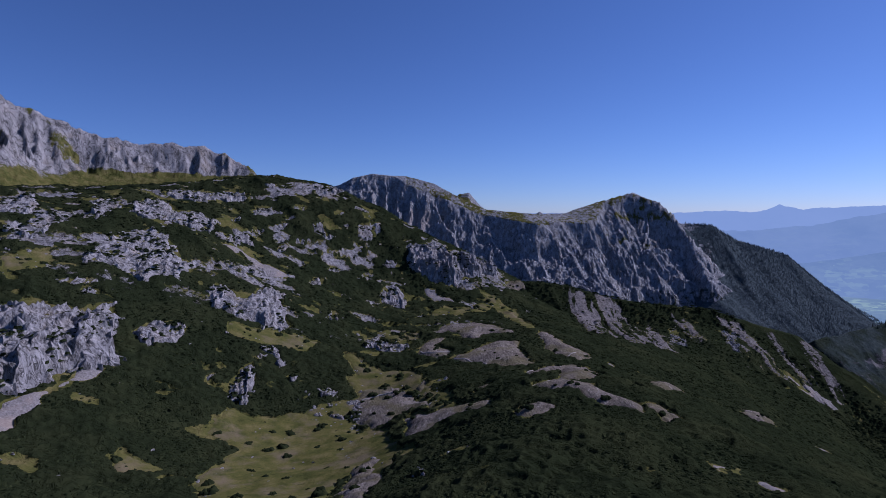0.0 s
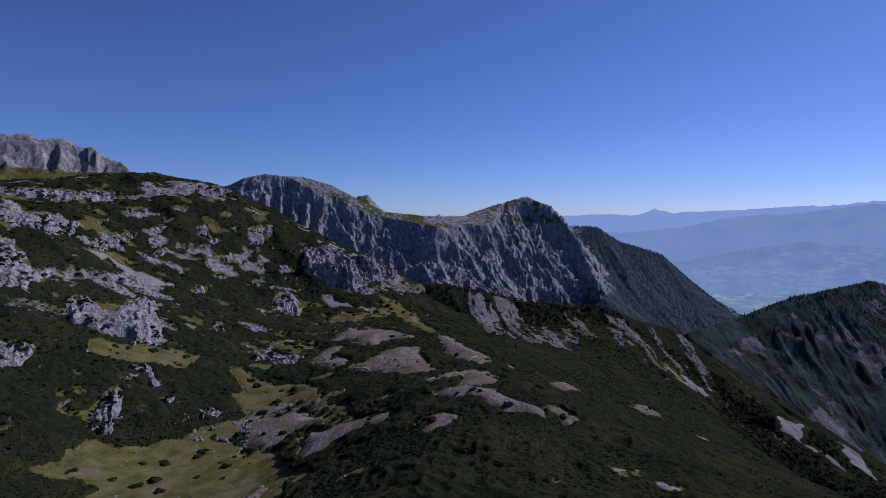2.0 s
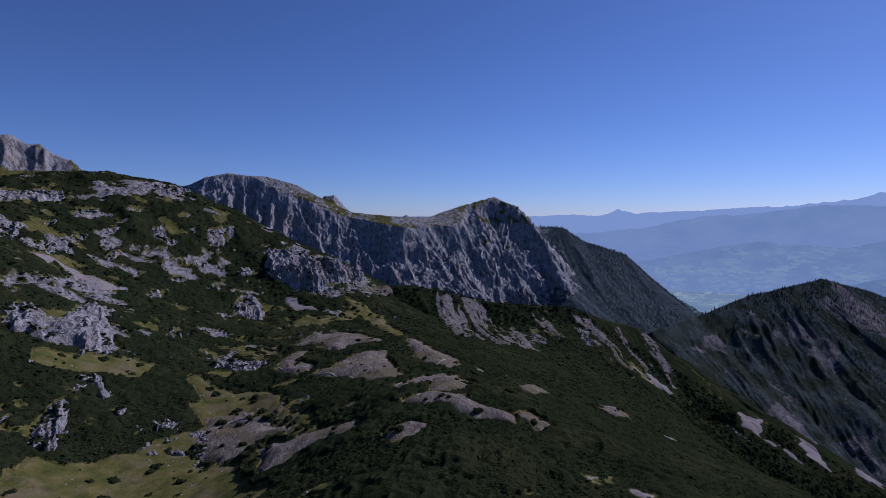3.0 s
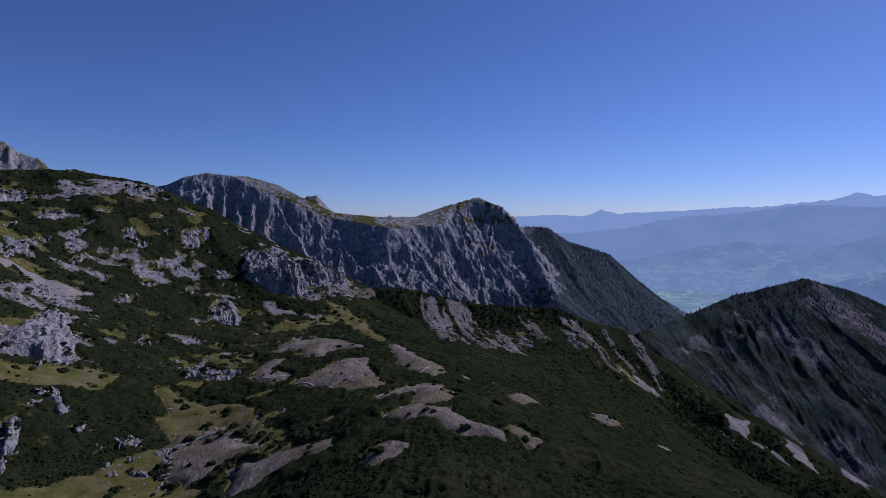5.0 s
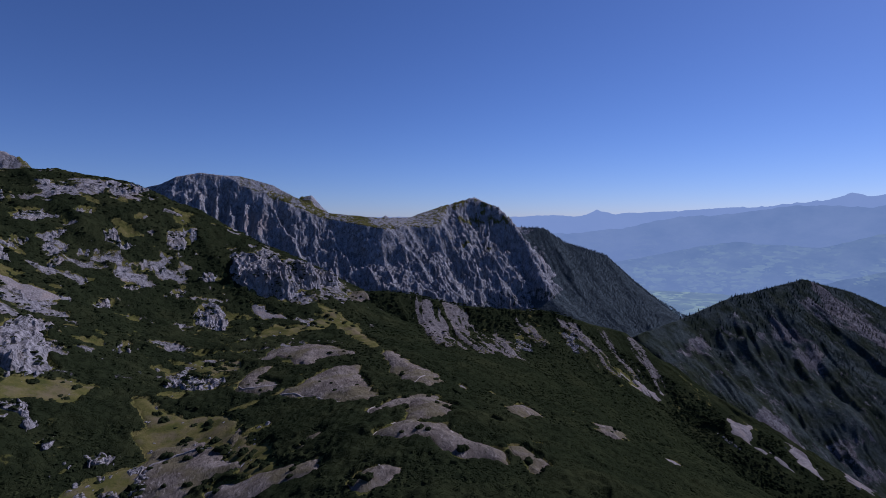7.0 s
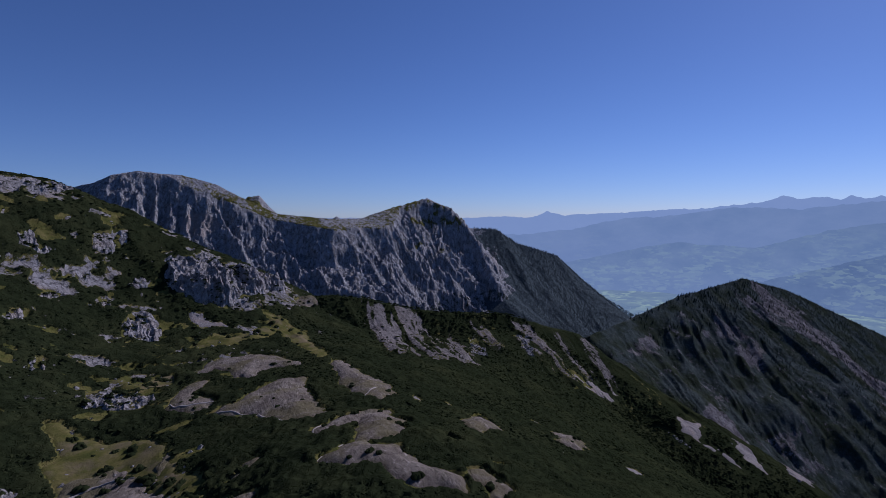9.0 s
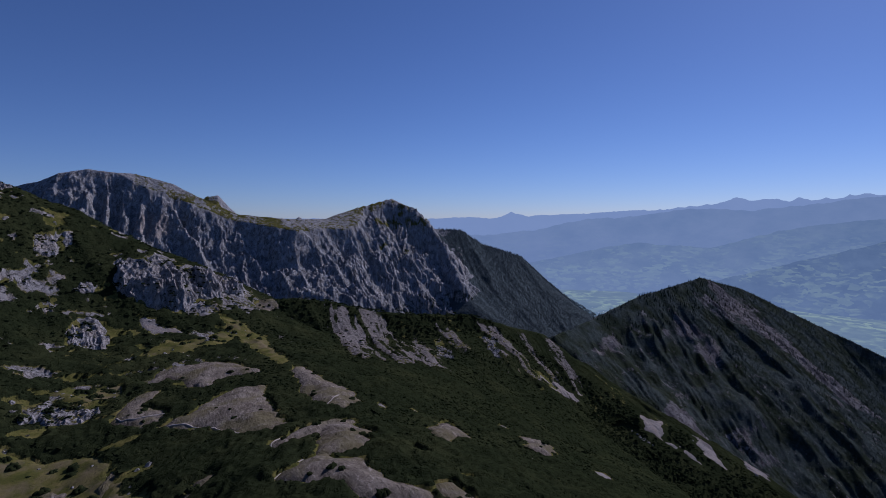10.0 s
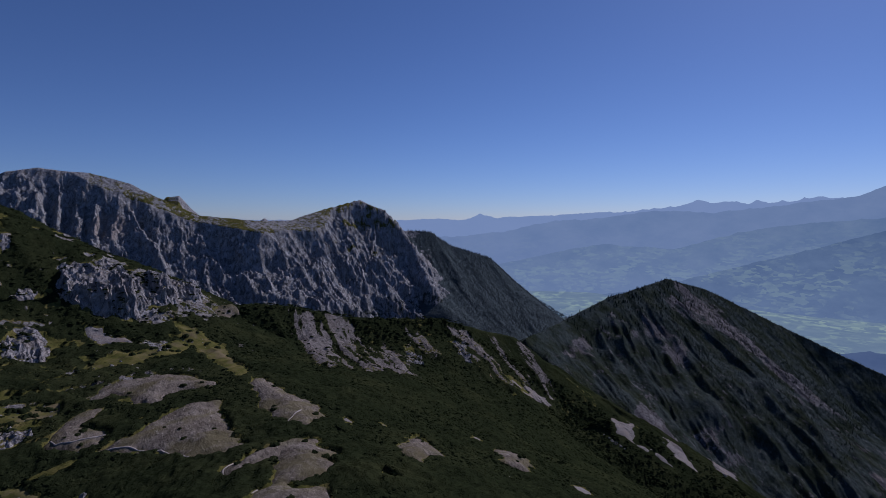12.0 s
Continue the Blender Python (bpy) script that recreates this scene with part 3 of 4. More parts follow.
SCREES.append([(106.0, 290.4), (109.9, 291.7), (108.7, 281.1), (105.3, 280.3)])
SCREES.append([(77.1, 219.4), (77.8, 215.2), (77.1, 207.4), (75.6, 208.6)])
SCREES.append([(157.8, 299.1), (162.1, 300.5), (152.3, 280.7), (154.8, 290.6)])
SCREES.append([(165.0, 236.0), (171.5, 237.6), (173.3, 228.8), (165.9, 227.8)])
SCREES.append([(81.9, 192.1), (84.9, 192.2), (83.9, 188.5), (81.9, 189.2)])
SCREES.append([(293.1, 452.4), (345.7, 506.0), (366.7, 505.9), (373.6, 483.7), (356.9, 480.2), (329.0, 478.8)])
SCREES.append([(439.1, 495.5), (451.3, 480.3), (469.2, 475.0), (440.3, 444.4), (455.6, 425.2), (457.0, 406.8), (442.9, 420.5), (429.2, 440.9), (420.8, 457.4)])
SCREES.append([(611.8, 503.2), (637.8, 502.8), (642.8, 488.3), (556.0, 413.4), (525.8, 407.6), (527.0, 426.0)])
SCREES.append([(561.5, 534.7), (504.9, 467.2), (511.7, 449.0), (475.9, 402.6), (465.9, 412.3), (470.4, 441.3)])
SCREES.append([(405.6, 463.9), (411.1, 451.2), (417.6, 436.6), (407.6, 444.0)])
CRAGS = []
CRAGS.append((13, [(-202, 226), (-196, 236), (-194, 242), (-185, 243), (-184, 248), (-179, 256), (-175, 256), (-172, 264), (-166, 275), (-162, 267), (-158, 263), (-152, 250), (-147, 237), (-143, 235), (-145, 225), (-149, 217), (-152, 212), (-154, 200), (-154, 193), (-157, 188), (-160, 177)]))
CRAGS.append((4, [(-152, 254), (-150, 268), (-142, 278), (-131, 280), (-130, 268), (-132, 261), (-136, 255), (-142, 250), (-147, 253)]))
CRAGS.append((4, [(-196, 293), (-200, 307), (-204, 323), (-205, 347), (-198, 363), (-183, 360), (-172, 353), (-165, 343), (-155, 347), (-153, 331), (-156, 314), (-162, 301), (-165, 294), (-172, 295), (-181, 297), (-194, 291)]))
CRAGS.append((7, [(-142, 317), (-142, 331), (-130, 336), (-123, 344), (-123, 362), (-114, 378), (-104, 355), (-96, 334), (-88, 327), (-95, 319), (-104, 310), (-110, 311), (-116, 305), (-125, 306), (-131, 305)]))
CRAGS.append((4, [(-104, 254), (-103, 268), (-98, 276), (-92, 266), (-90, 254), (-91, 245), (-95, 238), (-100, 241)]))
CRAGS.append((2.5, [(-100, 288), (-97, 297), (-90, 296), (-84, 282), (-86, 277), (-93, 286), (-98, 285)]))
CRAGS.append((2.5, [(-111, 241), (-114, 251), (-112, 258), (-108, 256), (-108, 245), (-108, 239)]))
CRAGS.append((1.5, [(-124.9, 246.6), (-122.3, 255.3), (-118.5, 262.5), (-113.4, 269.9), (-112.8, 266.3), (-117.2, 255.9), (-121.2, 246.1)]))
CRAGS.append((2, [(-83.3, 272.9), (-79.2, 282.5), (-75.0, 273.2), (-77.9, 264.1)]))
CRAGS.append((2, [(-66.7, 269.9), (-59.4, 270.9), (-52.3, 271.3), (-52.4, 262.8), (-60.6, 259.7)]))
CRAGS.append((4, [(-54, 445), (-50, 461), (-41, 463), (-34, 456), (-27, 441), (-33, 431), (-43, 426), (-52, 427)]))
CRAGS.append((2.5, [(-55, 353), (-44, 359), (-31, 352), (-20, 336), (-27, 325), (-40, 326), (-50, 331)]))
CRAGS.append((13, [(-34, 512), (-13, 535), (66, 544), (35, 501), (13, 484), (-7, 476), (-25, 481), (-32, 493)]))
CRAGS.append((3, [(-230, 352), (-241, 375), (-245, 398), (-233, 388), (-226, 375), (-221, 347)]))
CRAGS.append((3, [(-235, 293), (-248, 326), (-252, 350), (-247, 356), (-227, 329), (-223, 308), (-228, 292)]))
CRAGS.append((3, [(-218, 373), (-225, 403), (-221, 421), (-204, 404), (-197, 385), (-204, 374)]))
CRAGS.append((3, [(-226, 431), (-218, 456), (-199, 467), (-176, 479), (-170, 469), (-186, 449), (-199, 440), (-211, 428)]))
CRAGS.append((3, [(-199, 420), (-186, 422), (-173, 417), (-174, 393), (-177, 380), (-192, 389)]))
CRAGS.append((3, [(-283, 337), (-286, 367), (-270, 362), (-254, 340), (-252, 320), (-259, 308)]))
CRAGS.append((3, [(-117, 479), (-110, 490), (-102, 479), (-93, 483), (-100, 470), (-112, 467)]))
CRAGS.append((2.5, [(-82, 513), (-60, 530), (-57, 515), (-67, 502), (-80, 496)]))
CRAGS.append((2.5, [(-165, 456), (-153, 473), (-142, 475), (-149, 461), (-158, 448)]))
CRAGS.append((2.5, [(-133, 533), (-119, 562), (-98, 548), (-115, 526)]))
CRAGS.append((2, [(-196.9, 265.8), (-190.5, 274.4), (-185.2, 282.6), (-175.8, 282.4), (-180.8, 272.9), (-189.2, 267.0)]))
CRAGS.append((2.5, [(-172, 402), (-164, 408), (-156, 416), (-149, 401), (-156, 392), (-165, 391)]))
CRAGS.append((2.5, [(218, 522), (232, 532), (224, 497), (217, 474), (202, 469), (210, 494)]))
CRAGS.append((3, [(296, 538), (279, 501), (273, 481), (266, 490), (276, 527), (273, 542)]))
CRAGS.append((1.5, [(-81.1, 366.5), (-80.5, 377.4), (-75.9, 381.2), (-71.3, 375.8), (-71.2, 364.9), (-76.5, 360.6)]))
CRAGS.append((1.5, [(-155.4, 424.8), (-155.5, 438.0), (-149.2, 443.9), (-144.1, 445.2), (-144.8, 437.4), (-149.6, 423.4)]))
CRAGS.append((1.5, [(-104.1, 404.7), (-103.2, 418.7), (-96.5, 424.1), (-91.6, 425.6), (-92.3, 414.9), (-98.6, 402.7)]))
CRAGS.append((1.5, [(-136.9, 219.3), (-137.5, 222.4), (-135.9, 223.6), (-134.2, 223.3), (-133.3, 220.3), (-135.0, 218.5)]))
CRAGS.append((1.5, [(-128.5, 225.8), (-128.9, 228.8), (-127.0, 229.9), (-125.1, 229.3), (-124.6, 226.7), (-126.5, 225.0)]))
CRAGS.append((1.5, [(-8.1, 142.2), (-7.3, 147.2), (-5.3, 142.7), (-4.0, 138.4), (-4.5, 133.3), (-6.7, 137.6)]))
CRAGS.append((1.5, [(-134.1, 427.2), (-134.4, 439.4), (-128.9, 441.8), (-124.7, 441.6), (-124.0, 430.6), (-128.2, 420.9)]))
CRAGS.append((1.5, [(-88.6, 465.5), (-85.8, 473.7), (-79.3, 480.0), (-74.2, 480.3), (-75.9, 472.6), (-83.7, 465.8)]))
CRAGS.append((1.5, [(-99.3, 279.3), (-98.8, 284.3), (-95.5, 286.7), (-92.7, 286.4), (-92.9, 282.2), (-96.5, 278.8)]))
CRAGS.append((1.5, [(-107.5, 187.0), (-107.1, 189.9), (-104.4, 191.6), (-102.0, 191.7), (-102.0, 189.1), (-105.1, 187.0)]))
CRAGS.append((1.5, [(-128.8, 170.5), (-128.6, 172.4), (-126.6, 173.8), (-124.8, 174.0), (-124.6, 172.2), (-126.8, 170.4)]))
CRAGS.append((1.5, [(-183.6, 267.0), (-184.9, 273.8), (-180.9, 276.6), (-176.6, 276.0), (-174.6, 269.3), (-178.7, 265.2)]))
CRAGS.append((1.5, [(-137.8, 365.4), (-138.9, 376.0), (-135.9, 381.5), (-132.4, 381.2), (-131.7, 373.6), (-134.1, 364.1)]))
CRAGS.append((1.5, [(-104.4, 502.0), (-102.0, 509.8), (-96.0, 516.3), (-91.0, 515.2), (-92.3, 507.3), (-99.5, 500.7)]))
CRAGS.append((1.5, [(-137.8, 481.3), (-135.2, 490.5), (-127.9, 497.8), (-121.7, 497.8), (-123.1, 489.2), (-131.7, 480.8)]))
CRAGS.append((1.5, [(-167.6, 504.3), (-166.2, 512.4), (-160.7, 517.7), (-154.8, 514.3), (-154.7, 504.8), (-161.6, 500.1)]))
CRAGS.append((1.5, [(-55.0, 479.7), (-52.3, 489.7), (-45.4, 490.6), (-40.5, 487.3), (-42.5, 480.8), (-50.2, 477.1)]))
CRAGS.append((1.5, [(-71.4, 454.4), (-69.4, 465.8), (-63.3, 469.3), (-58.6, 467.2), (-60.0, 458.5), (-66.6, 451.1)]))
CRAGS.append((1.5, [(-196.0, 377.6), (-198.4, 387.1), (-194.9, 388.8), (-191.3, 387.3), (-189.7, 380.5), (-191.9, 374.9)]))
CRAGS.append((1.5, [(-169.6, 430.0), (-170.3, 439.5), (-165.5, 441.0), (-162.3, 441.9), (-161.7, 434.6), (-165.9, 429.3)]))
CRAGS.append((1.5, [(-142.0, 455.0), (-141.0, 463.0), (-136.2, 467.6), (-131.7, 466.0), (-132.1, 459.2), (-137.9, 454.6)]))
CRAGS.append((1.5, [(-125.8, 449.1), (-124.8, 456.9), (-120.1, 460.3), (-115.9, 458.5), (-116.6, 452.6), (-122.1, 448.7)]))
CRAGS.append((1.5, [(-97.0, 434.5), (-95.0, 444.8), (-88.8, 451.6), (-83.8, 452.3), (-84.9, 442.6), (-91.9, 433.5)]))
CRAGS.append((1.5, [(-114.2, 422.4), (-113.3, 430.1), (-109.2, 434.9), (-105.7, 434.7), (-105.8, 427.2), (-110.4, 420.6)]))
CRAGS.append((1.5, [(-200.1, 244.9), (-201.5, 250.0), (-198.0, 251.5), (-194.3, 250.8), (-192.3, 245.8), (-195.8, 243.3)]))
CRAGS.append((1.5, [(-165.6, 253.5), (-166.1, 257.1), (-164.0, 258.8), (-161.7, 258.4), (-160.9, 255.1), (-163.1, 252.7)]))
CRAGS.append((1.5, [(-50.2, 305.4), (-49.3, 310.6), (-46.4, 311.0), (-44.1, 308.7), (-44.6, 304.4), (-47.8, 303.0)]))
CRAGS.append((1.5, [(-63.1, 251.7), (-60.9, 256.6), (-55.0, 258.1), (-50.5, 255.9), (-51.8, 251.2), (-58.7, 249.8)]))
CRAGS.append((1.5, [(-53.6, 244.5), (-51.6, 248.0), (-46.9, 248.1), (-43.3, 245.6), (-44.3, 241.6), (-49.9, 241.9)]))
CRAGS.append((1.5, [(-64.1, 244.8), (-62.4, 248.5), (-57.7, 249.2), (-54.2, 247.7), (-55.1, 243.6), (-60.5, 243.0)]))
CRAGS.append((1.5, [(-50.9, 258.2), (-48.9, 262.1), (-43.8, 261.8), (-40.0, 259.3), (-41.4, 255.9), (-47.2, 255.9)]))
CRAGS.append((1.5, [(-19.4, 152.9), (-18.8, 157.0), (-16.3, 151.6), (-14.4, 145.3), (-14.7, 142.1), (-17.2, 145.4)]))
CRAGS.append((1.5, [(0.9, 154.5), (1.7, 155.5), (3.2, 152.8), (4.1, 149.7), (3.5, 148.4), (1.9, 150.5)]))
CRAGS.append((2.5, [(-237, 292), (-244, 322), (-250, 358), (-232, 340), (-229, 320), (-227, 292)]))
CRAGS.append((2.5, [(-235, 357), (-242, 388), (-236, 396), (-226, 373), (-218, 340)]))
CRAGS.append((3, [(-218, 377), (-227, 407), (-211, 418), (-190, 409), (-174, 422), (-170, 407), (-173, 376), (-194, 384), (-210, 375)]))
CRAGS.append((2, [(-164, 443), (-155, 472), (-141, 477), (-147, 462)]))
CRAGS.append((2, [(-198, 477), (-184, 486), (-172, 480), (-183, 470)]))
CRAGS.append((2, [(-281, 353), (-284, 377), (-250, 333), (-254, 318)]))
CRAGS.append((2, [(-223, 434), (-210, 466), (-187, 467), (-191, 442), (-214, 433)]))
CRAGS.append((2, [(-169, 420), (-155, 429), (-144, 410), (-153, 407)]))
CRAGS.append((2, [(-101, 289), (-97, 297), (-90, 295), (-85, 280), (-87, 277), (-91, 286), (-98, 286)]))
CRAGS.append((2, [(-102, 267), (-99, 274), (-95, 270), (-94, 266), (-99, 262)]))
CRAGS.append((2, [(-82, 269), (-80, 275), (-78, 281), (-74, 272), (-77, 265)]))
CRAGS.append((1.5, [(-61, 267), (-57, 271), (-51, 267), (-54, 264), (-58, 263)]))
CRAGS.append((1.5, [(-95, 252), (-92, 252), (-90, 245), (-91, 243)]))


def one_piece(shape, inside, depth):
    """Only the cells that hang together with the deepest one."""
    mask, reach = inside.reshape(shape), np.zeros(shape, bool)
    reach.flat[int(np.argmax(depth))] = True
    count = 0
    while reach.sum() > count:
        count = reach.sum()
        wide = reach.copy()
        wide[1:] |= reach[:-1]
        wide[:-1] |= reach[1:]
        wide[:, 1:] |= wide[:, :-1].copy()
        wide[:, :-1] |= wide[:, 1:].copy()
        reach = wide & mask | reach
    return reach.ravel()


def patch(name, poly, material, rise, label, category, step=1.0, group="", under=land_h, wobble=4.2, inset=0.0):
    """A piece of ground with its own surface, bulging by rise metres, its rim let into the slope."""
    xs, ys = [p[0] for p in poly], [p[1] for p in poly]
    gx, gy = np.meshgrid(np.arange(min(xs) - 3, max(xs) + 3, step), np.arange(min(ys) - 3, max(ys) + 3, step))
    x, y = gx.ravel(), gy.ravel()
    d = polygon_depth(x, y, poly) + wobble * fbm(x, y, 8, 4, 51) - inset
    z = under(x, y) + rise * (1 - np.exp(-np.maximum(d, 0) / 11)) + 0.75 * step01(-1.0, 1.6, d) - 0.4 + 0.18 * fbm(x, y, 3, 3, 53)
    f = grid_faces(*gx.shape, one_piece(gx.shape, d > -1.0, d))
    v, f = compact(np.stack([x, y, z], 1), f)
    return tagged(mesh_object(name, v, f, material, True), label, category, group)


LEDGE_PINES = []


def outcrop(poly, rise, seed, group="rock outcrops"):
    """Bedrock breaking out of the slope: a ragged, fissured block with a steep front."""
    xs, ys = [p[0] for p in poly], [p[1] for p in poly]
    wide = max(max(xs) - min(xs), max(ys) - min(ys))
    step = 0.5 if wide < 25 else 0.75 if wide < 60 else 1.1
    gx, gy = np.meshgrid(np.arange(min(xs) - 4, max(xs) + 4, step), np.arange(min(ys) - 4, max(ys) + 4, step))
    x, y = gx.ravel(), gy.ravel()
    d = polygon_depth(x, y, poly) + min(8.0, 1.0 + 0.13 * wide) * fbm(x, y, 5 + 0.15 * wide, 5, seed, False, 0.66) - 0.2
    e = 6.0
    mx, my = np.array([np.mean(xs)]), np.array([np.mean(ys)])
    gx1, gy1 = float(slope_base(mx + e, my)[0] - slope_base(mx - e, my)[0]), float(slope_base(mx, my + e)[0] - slope_base(mx, my - e)[0])
    gl = math.hypot(gx1, gy1) + 1e-6
    up = (x * gx1 + y * gy1) / gl
    ups = [(a * gx1 + b * gy1) / gl for a, b in poly]
    q = np.clip((up - min(ups)) / max(max(ups) - min(ups), 1e-6), 0, 1)
    front = max(1.8, 0.85 * rise)
    clefts = ribs(x + 0.3 * y + 2.5 * fbm(x, y, 12, 3, seed + 1), y, 14 if rise > 6 else 8 if wide > 25 else 4, seed + 2)
    lumps = fbm(x, y, 7, 5, seed + 4, True)
    z = slope_h(x, y) - 1.6 + (1.9 + rise * (1.25 - 1.15 * q)) * step01(-0.6, front, d + 0.35 * front * clefts) * (0.45 + 0.66 * clefts) + (0.3 * rise + 0.6) * lumps * step01(-0.4, 2, d)
    ledge = (d > 0.4) & (fbm(x, y, 8, 3, seed + 6) > 0.12) & (np.random.default_rng(seed).uniform(0, 1, len(x)) < 0.2 * step * step)
    LEDGE_PINES.append(np.stack([x, y, z], 1)[ledge])
    f = grid_faces(*gx.shape, one_piece(gx.shape, d > -0.6, d))
    rag = 0.35 + 0.13 * rise
    xr, yr = x + rag * fbm(x * 0.4 + 3, z * 1.3 + y * 0.3, 4, 4, seed + 8), y + rag * fbm(x * 0.7, z * 1.5 - y * 0.2, 4, 4, seed + 10)
    v, f = compact(np.stack([xr, yr, z], 1), f)
    big = wide > 30
    return tagged(mesh_object("rock_outcrop", v, f, ROCK, False), "large pale grey limestone crag with deep clefts" if big else "pale grey limestone rock among dwarf pine", "rock", group)


# ---- near slope ----
def thickness(x, y):
    """How closely the dwarf pine stands: broad masses drawn out along the slope."""
    return fbm(0.8 * x + 0.25 * y, 1.25 * y - 0.3 * x, 17, 4, 88)


def broken_cover(x, y):
    """Where grass and stones show between the pines, 0 to 1."""
    return 0.1 + 0.9 * step01(60, -30, x - 0.12 * (y - 200)) + 0.35 * step01(90, 60, x) * step01(380, 410, y) * step01(520, 480, y)


def craggy_ground(x, y):
    return step01(320, 400, y - 0.45 * x) * step01(140, 20, x)


def bare_rock(x, y):
    """Bedrock between the pines of the upper slope, in bands that slant down it."""
    band = fbm(0.9 * x + 0.5 * y, 1.9 * (0.9 * y - 0.5 * x), 30, 5, 7, False, 0.66)
    return np.maximum(0.66 * craggy_ground(x, y) * step01(0.12, 0.32, band + 0.07 * step01(360, 400, y) * step01(-110, -150, x)), rib_rock(x, y))


def open_depth(x, y):
    """How far a place lies inside a meadow, mound, scree or crag (minus: outside)."""
    best = np.full(x.shape, -99.0)
    for outline in MEADOWS + MOUNDS + SCREES:
        xs, ys = [q[0] for q in outline], [q[1] for q in outline]
        near = (x > min(xs) - 9) & (x < max(xs) + 9) & (y > min(ys) - 9) & (y < max(ys) + 9)
        best[near] = np.maximum(best[near], polygon_depth(x[near], y[near], outline))
    best = best + 4.2 * fbm(x, y, 8, 4, 51)
    for rise, outline in CRAGS:
        xs, ys = [q[0] for q in outline], [q[1] for q in outline]
        near = (x > min(xs) - 9) & (x < max(xs) + 9) & (y > min(ys) - 9) & (y < max(ys) + 9)
        best[near] = np.maximum(best[near], polygon_depth(x[near], y[near], outline) - 2.2)
    return best


def grass_gap(x, y):
    """Lanes of grass between the pine masses, 0 to 1."""
    b = broken_cover(x, y)
    return step01(-0.4, -0.47, thickness(x, y) + 0.42 * (1 - b) + 0.08 * fbm(x, y, 3, 2, 89))


def pine_cover(x, y):
    """The closed canopy of dwarf pine, 0 to 1."""
    return step01(0.2, -1.0, open_depth(x, y)) * (1 - grass_gap(x, y)) * (1 - step01(0.3, 0.6, bare_rock(x, y)))


def canopy(x, y):
    """Height of the canopy where it is closed: cushions that run together."""
    return 0.9 + 1.9 * fbm(x, y, 26, 2, 94) + 1.2 * fbm(x, y, 10, 2, 92) + 1.0 * fbm(x, y, 3.4, 3, 93, True)


sx, sy, srows, scols = fan(-66, 80, 0.17, np.concatenate([np.linspace(0.02, 70, 30)[:-1], np.geomspace(70, 1050, 640)]))
sz = slope_h(sx, sy)
other = np.maximum.reduce([left_h(sx, sy), cone_h(sx, sy), brow_h(sx, sy)])
skeep = grid_faces(srows, scols, sz > other - 8)
cover_s = pine_cover(sx, sy)
rock_mask = bare_rock(sx, sy)
turf_mask = np.maximum(1.0 - cover_s, 0.3 * step01(0.2, 0.6, fbm(sx, sy, 60, 3, 23)))
lifted = sz + cover_s * np.maximum(canopy(sx, sy), 0.1) * step01(700, 600, np.hypot(sx, sy)) * step01(80, 120, np.hypot(sx, sy))
shade_earth_mask = step01(0.05, 0.3, brow_face(sx, sy))
sverts, sfaces, rock_mask, turf_mask, shade_earth_mask = compact(np.stack([sx, sy, lifted], 1), skeep, rock_mask, turf_mask, shade_earth_mask)
ground = tagged(mesh_object("ground", sverts, sfaces, SLOPE, True), "steep alpine slope of dwarf pine, turf and limestone", "ground", kind="structure")
for key, values in (("rock", rock_mask), ("turf", turf_mask), ("earth", shade_earth_mask)):
    ground.data.attributes.new(key, "FLOAT", "POINT").data.foreach_set("value", values.astype(np.float32))

bx, by, brows, bcols = fan(79, 295, 1.0, np.concatenate([[0.01], np.geomspace(1, 4700, 150)]))
bz = np.maximum(slope_h(bx, by) - 0.12, -415 + 9 * fbm(bx, by, 500, 3, 71))
tagged(mesh_object("ground", np.stack([bx, by, bz], 1), grid_faces(brows, bcols), SLOPE, True), "alpine slope of dwarf pine falling to the valley", "ground", kind="structure")

# ---- mountains ----
def ridge_foot(x, y, z):
    """The meadow under the cliffs of the rock ridge."""
    return step01(151, 143, z + 6 * fbm(x, y, 22, 4, 37)) * step01(-400, -350, x)


def ridge_cover(x, y, z, above):
    return {"turf": ridge_foot(x, y, z) + 0.55 * step01(0.0, 0.45, fbm(x, y, 30, 4, 38)), "wood": 0 * x, "scree": 0 * x}


def range_cover(x, y, z, above):
    """Grass on the saddle and the gentle shoulder, scree in the gullies, dwarf pine along the foot."""
    _, g, e, cx = massif_parts(x, y)
    rag = fbm(x, y, 34, 4, 77)
    flat = (0.52 + 0.25 * fbm(x, y, 70, 3, 83)) * step01(5, 1, e + 5 * rag) * step01(-125, -100, cx) * step01(610, 560, cx)
    ledges = 0.62 * step01(0.1, 0.45, fbm(x, 2.2 * z, 46, 4, 79)) * step01(380, 480, x) * step01(760, 650, x) * step01(-50, 20, z)
    foot = 0.5 * step01(-88, -112, z + 22 * rag + 10 * fbm(x, y, 120, 2, 82))
    chute = 0.7 * step01(-0.25, -0.5, g) * step01(45, 80, e) * step01(0.0, 0.25, fbm(x, y, 90, 3, 84))
    fan_patch = step01(60, 25, np.hypot(x + 60, 1.4 * (z - 88))) * step01(20, 50, e)
    return {"turf": np.maximum(flat, ledges), "wood": 0.9 * foot * (1 - 0.6 * chute), "scree": np.maximum(chute, fan_patch)}


def spur_cover(x, y, z, above):
    bare = step01(0.25, 0.45, fbm(x, y, 60, 4, 86)) * step01(980, 820, x) * step01(-60, 0, z)
    return {"turf": 0 * x, "wood": 1 - 0.9 * np.clip(bare, 0, 1), "scree": 0 * x}


